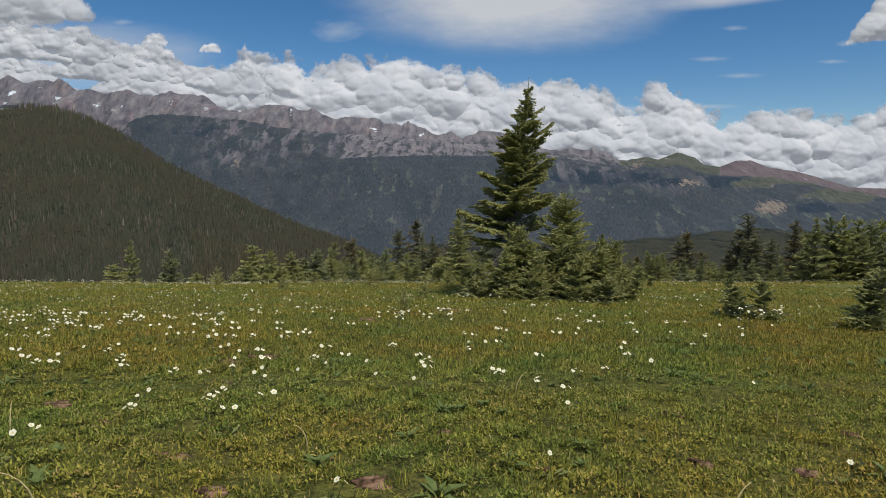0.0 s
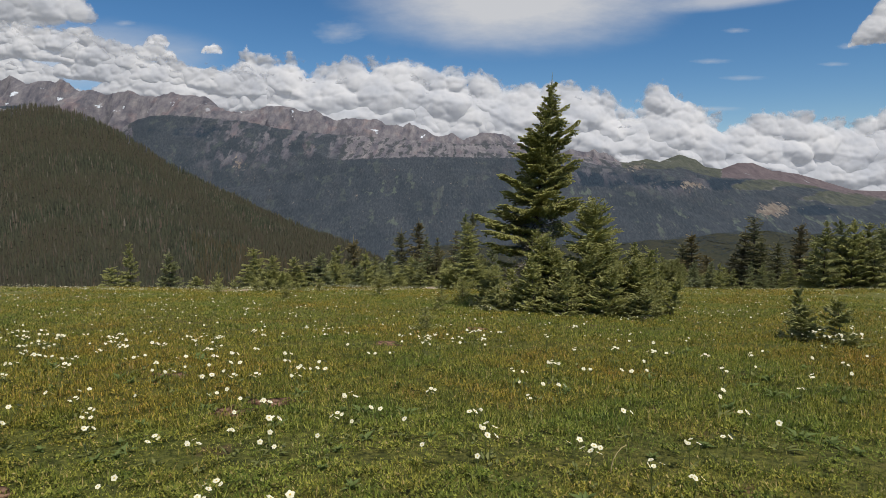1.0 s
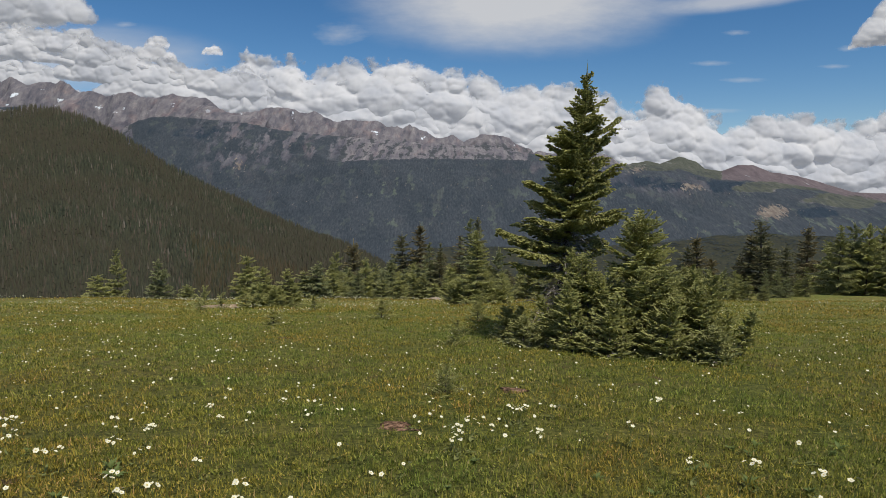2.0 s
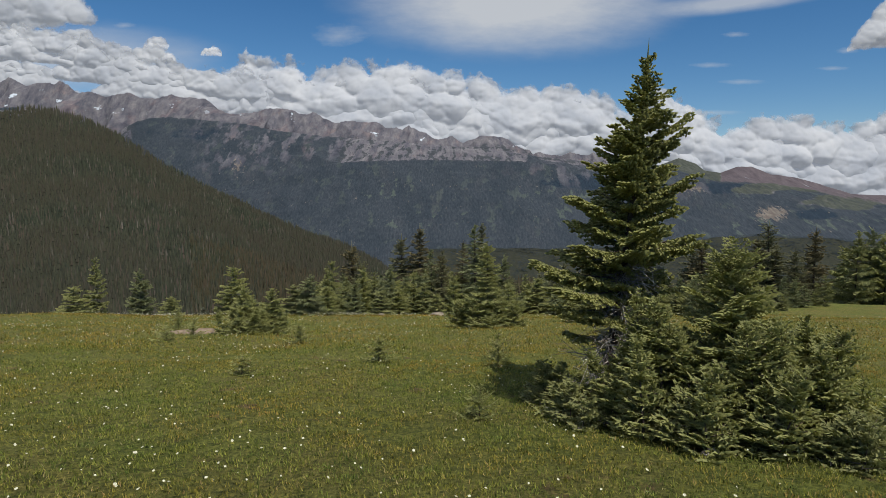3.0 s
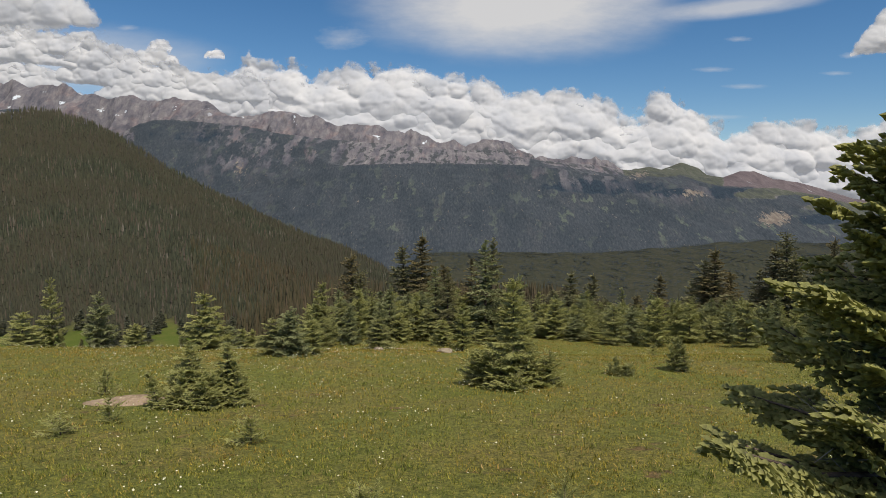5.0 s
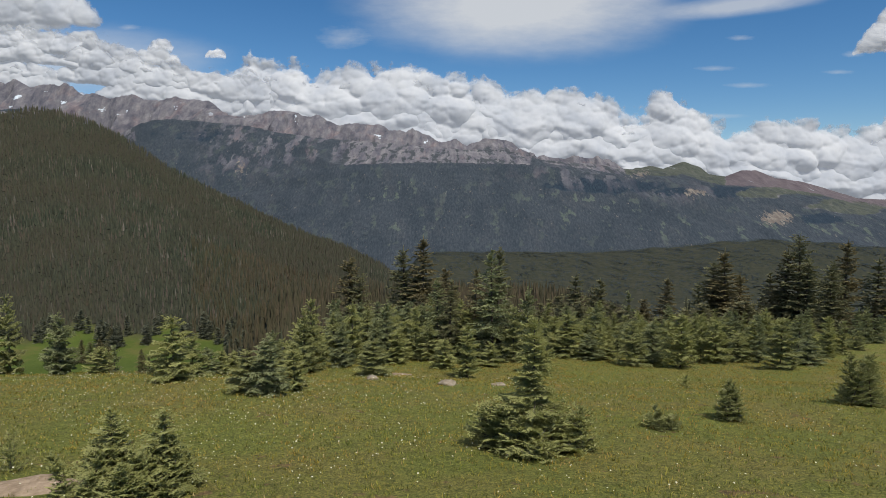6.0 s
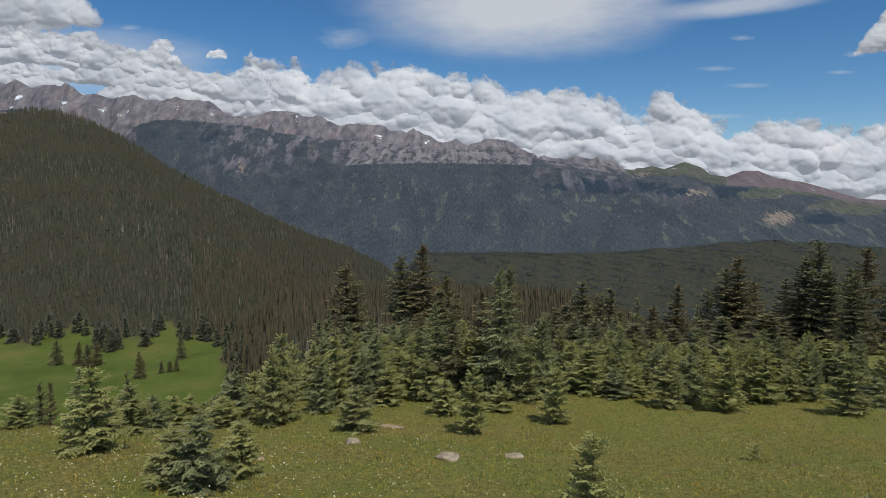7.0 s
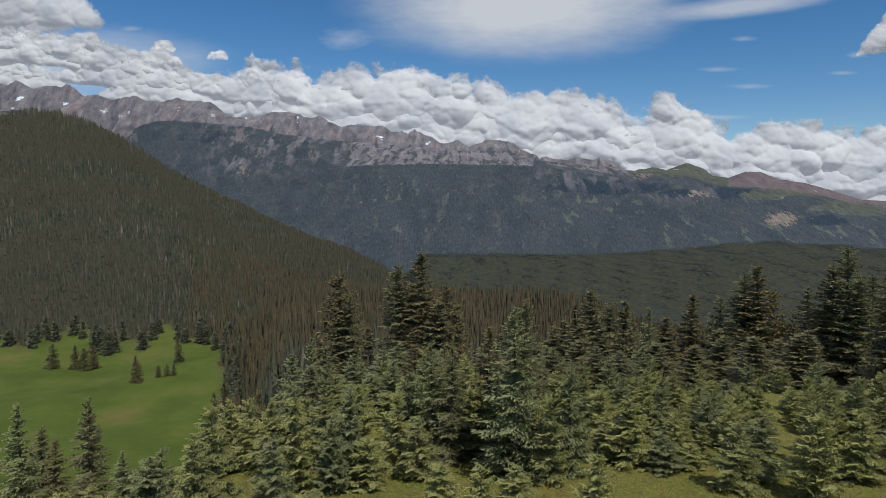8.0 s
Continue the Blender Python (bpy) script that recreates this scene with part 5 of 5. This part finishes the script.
# ---- leafy herbs and dry stalks standing above the turf ----
def leafy_herb(rng, size, leaves):
    """A clump of broad arching leaves from one root."""
    v, f = [np.array([0.0, 0.0, -0.005])], []
    for k in range(leaves):
        a, tilt, ln = 2.4 * k + rng.uniform(-0.4, 0.4), rng.uniform(0.35, 1.3), size * rng.uniform(0.6, 1.25)
        out, side = np.array([math.cos(a), math.sin(a), 0.0]), np.array([-math.sin(a), math.cos(a), 0.0])
        way, c = out * math.cos(tilt) + np.array([0, 0, math.sin(tilt)]), len(v)
        mid, end = way * ln * 0.5, way * ln + out * ln * 0.2 - np.array([0, 0, ln * 0.25])
        wd = ln * rng.uniform(0.13, 0.2)
        v += [mid - side * wd, mid + side * wd, mid - np.array([0, 0, wd * 0.35]), end]
        f += [(0, c, c + 2), (0, c + 2, c + 1), (c, c + 3, c + 2), (c + 2, c + 3, c + 1)]
    ob = mesh_object("leafy_herb", v, f, HERB, False)
    return tagged(ob, "green leafy herb clump in the turf", "herb", "leafy herbs in the meadow")


def dry_stalk(x, y, tall, bend, turn):
    s = Soup()
    k = np.linspace(0, 1, 6)
    pts = np.stack([bend * k ** 2 * math.cos(turn), bend * k ** 2 * math.sin(turn), tall * (k - 0.25 * k ** 3)], -1)
    tube(s, pts, np.linspace(0.0035, 0.0018, 6), 5)
    ob = s.make("dry_stalk", STRAW)
    ob.matrix_basis = Matrix.Translation((x, y, ground_z(x, y)))
    return tagged(ob, "bent straw-coloured dry flower stalk in the grass", "stalk", "dry stalks in the meadow")


herb_rng = np.random.default_rng(71)
herb_kinds = [leafy_herb(herb_rng, s, k) for s, k in ((0.075, 13), (0.09, 11), (0.055, 16))]
herb_spots = []
while len(herb_spots) < 150:
    x, y = herb_rng.uniform(-5, 4.5), 2.7 + 6.5 * herb_rng.random() ** 1.3
    if abs(x + 1) < 0.8 * (y - 0.4) and wobble(x, y, 0.7, 6.0) > -0.1:
        herb_spots.append((x, y))
for k, (x, y) in enumerate(herb_spots):
    m = Matrix.Translation((x, y, ground_z(x, y))) @ Matrix.Rotation(herb_rng.uniform(0, 6.28), 4, "Z") @ Matrix.Scale(herb_rng.uniform(0.7, 1.2), 4)
    if k < 147:
        copy_thing(herb_kinds[k % 3], m)
    else:
        herb_kinds[k - 147].matrix_basis = m
for x, y, tall, bend, turn in ((-1.95, 2.85, 0.17, -0.1, 0.6), (-1.75, 3.3, 0.22, -0.12, 0.3), (-0.95, 4.1, 0.15, -0.06, 0.2), (0.75, 3.3, 0.16, 0.08, 0.4), (-2.6, 4.4, 0.18, 0.09, 2.0), (1.6, 4.6, 0.18, -0.07, 0.9), (0.2, 5.3, 0.2, 0.08, 0.1)):
    dry_stalk(x, y, tall, bend, turn)


# ---- flowers ----
def blossom(petals, heart, at, size, rng, tilt):
    """A five- or six-petalled open flower."""
    k = int(rng.integers(5, 7))
    up = unit(np.array([[tilt[0], tilt[1], 1.0]]))[0]
    e1 = unit(np.cross(up, [0.2, 1.0, 0.1])[None])[0]
    e2 = np.cross(up, e1)
    v, f = [], []
    for i in range(k):
        a = 6.283 * i / k
        d, t = e1 * math.cos(a) + e2 * math.sin(a), -e1 * math.sin(a) + e2 * math.cos(a)
        c = len(v)
        v += [at, at + d * size * 0.32 - t * size * 0.24 + up * size * 0.08, at + d * size * 0.52 + up * size * 0.1, at + d * size * 0.32 + t * size * 0.24 + up * size * 0.08]
        f += [(c, c + 1, c + 2), (c, c + 2, c + 3)]
    petals.add(np.array(v), np.array(f))
    spindles(heart, np.array([at]), up[None], size * 0.16, size * 0.12, 5, 0.6)


def wildflower(rng, heads, tall, size):
    ob = new("wildflower")
    stems = Soup()
    top = np.array([rng.normal(0, 0.02), rng.normal(0, 0.02), tall * 0.65])
    tube(stems, [np.zeros(3), top * 0.5, top], [0.003, 0.0025, 0.002], 3)
    leaf_soup(stems, np.array([[0, 0, 0.01]]), 5, 0.07, 0.02, rng, (0.2, 0.8))
    for i in range(heads):
        petals, heart = Soup(), Soup()
        a = 6.283 * i / heads + rng.uniform(-0.4, 0.4)
        out = 0.0 if heads == 1 else rng.uniform(0.02, 0.045)
        at = top + np.array([math.cos(a) * out, math.sin(a) * out, tall * rng.uniform(0.25, 0.4)])
        tube(stems, [top, (top + at) / 2 + np.array([0, 0, 0.004]), at], [0.002, 0.0016, 0.0015], 3)
        blossom(petals, heart, at, size * rng.uniform(0.85, 1.15), rng, rng.normal(0, 0.6, 2) + np.array([0.25, -0.15]))
        bloom = part("blossom", petals.make("blossom", PETAL), ob)
        part("centre", heart.make("centre", STAMEN), bloom)
    part("stem", stems.make("stem", STEM), ob)
    return tagged(ob, "white open-petalled alpine wildflower with a yellow centre", "flower", "white wildflowers in the meadow")


def flower_weight(x, y):
    return np.clip(0.34 - 0.07 * (x + 0.5) + 0.55 * wobble(x, y, 0.8, 4.0), 0.03, 1.0) * (1 - 0.55 * smooth(9, 14, y))


def build_flowers():
    rng = np.random.default_rng(57)
    kinds = [wildflower(rng, h, t, s) for h, t, s in ((1, 0.13, 0.034), (2, 0.16, 0.032), (3, 0.16, 0.031), (4, 0.17, 0.03), (5, 0.18, 0.03), (2, 0.12, 0.033))]
    made = 0
    while made < 294:
        x, y = rng.uniform(-8, 7), rng.uniform(3.1, 10.0)
        if abs(x + 1) > 0.8 * (y - 0.6) or rng.random() > flower_weight(x, y) * (0.6 if y < 5 else 1):
            continue
        ob = kinds[int(rng.integers(0, 6))]
        k = rng.uniform(0.85, 1.25)
        copy_thing(ob, Matrix.Translation((x, y, ground_z(x, y))) @ Matrix.Rotation(rng.uniform(-0.6, 0.6), 4, "Z") @ Matrix.Scale(k, 4))
        made += 1
    for ob, (x, y) in zip(kinds, ((-2.1, 4.9), (-1.4, 4.3), (-2.6, 5.6), (-1.9, 5.3), (-1.3, 5.8), (0.4, 4.6))):
        ob.matrix_basis = Matrix.Translation((x, y, ground_z(x, y)))
    p, h = Soup(), Soup()
    n = 0
    while n < 3900:
        y = 9.0 + 40 * rng.random() ** 1.05
        x = rng.uniform(-0.8, 0.75) * (y - 2) - 1
        if abs(x) > 24 or rng.random() > 0.12 + 0.4 * max(0.0, float(wobble(x, y, 1.4, 4.0))) * (1.0 if y > 12 else 0.5) * (0.35 if y < 18 and x > -3 else 1.0) * (2.0 if x < -3 and y > 26 else 0.45 if y > 26 else 1.0):
            continue
        z = ground_z(x, y) + rng.uniform(0.1, 0.18)
        blossom(p, h, np.array([x, y, z]), rng.uniform(0.016, 0.034) * (1.0 if y < 25 else 1.15), rng, rng.normal(0, 0.35, 2) + np.array([0.2, -0.25]))
        n += 1
    while n < 4650:                                      # the flowery western shoulder
        y = rng.uniform(29.5, 43)
        x = rng.uniform(-0.85, 0.1) * (y - 19) - 0.5
        if rng.random() > (0.2 + 0.7 * max(0.0, float(wobble(x, y, 1.1, 9.0)))) * (1.0 if x < -5 else 0.5):
            continue
        blossom(p, h, np.array([x, y, ground_z(x, y) + rng.uniform(0.1, 0.2)]), rng.uniform(0.02, 0.046), rng, rng.normal(0, 0.35, 2) + np.array([0.2, -0.25]))
        n += 1
    ob = p.make("scattered_flowers", PETAL)
    tagged(ob, "many small white wildflowers dotting the grass", "flowers", kind="stuff")


build_flowers()
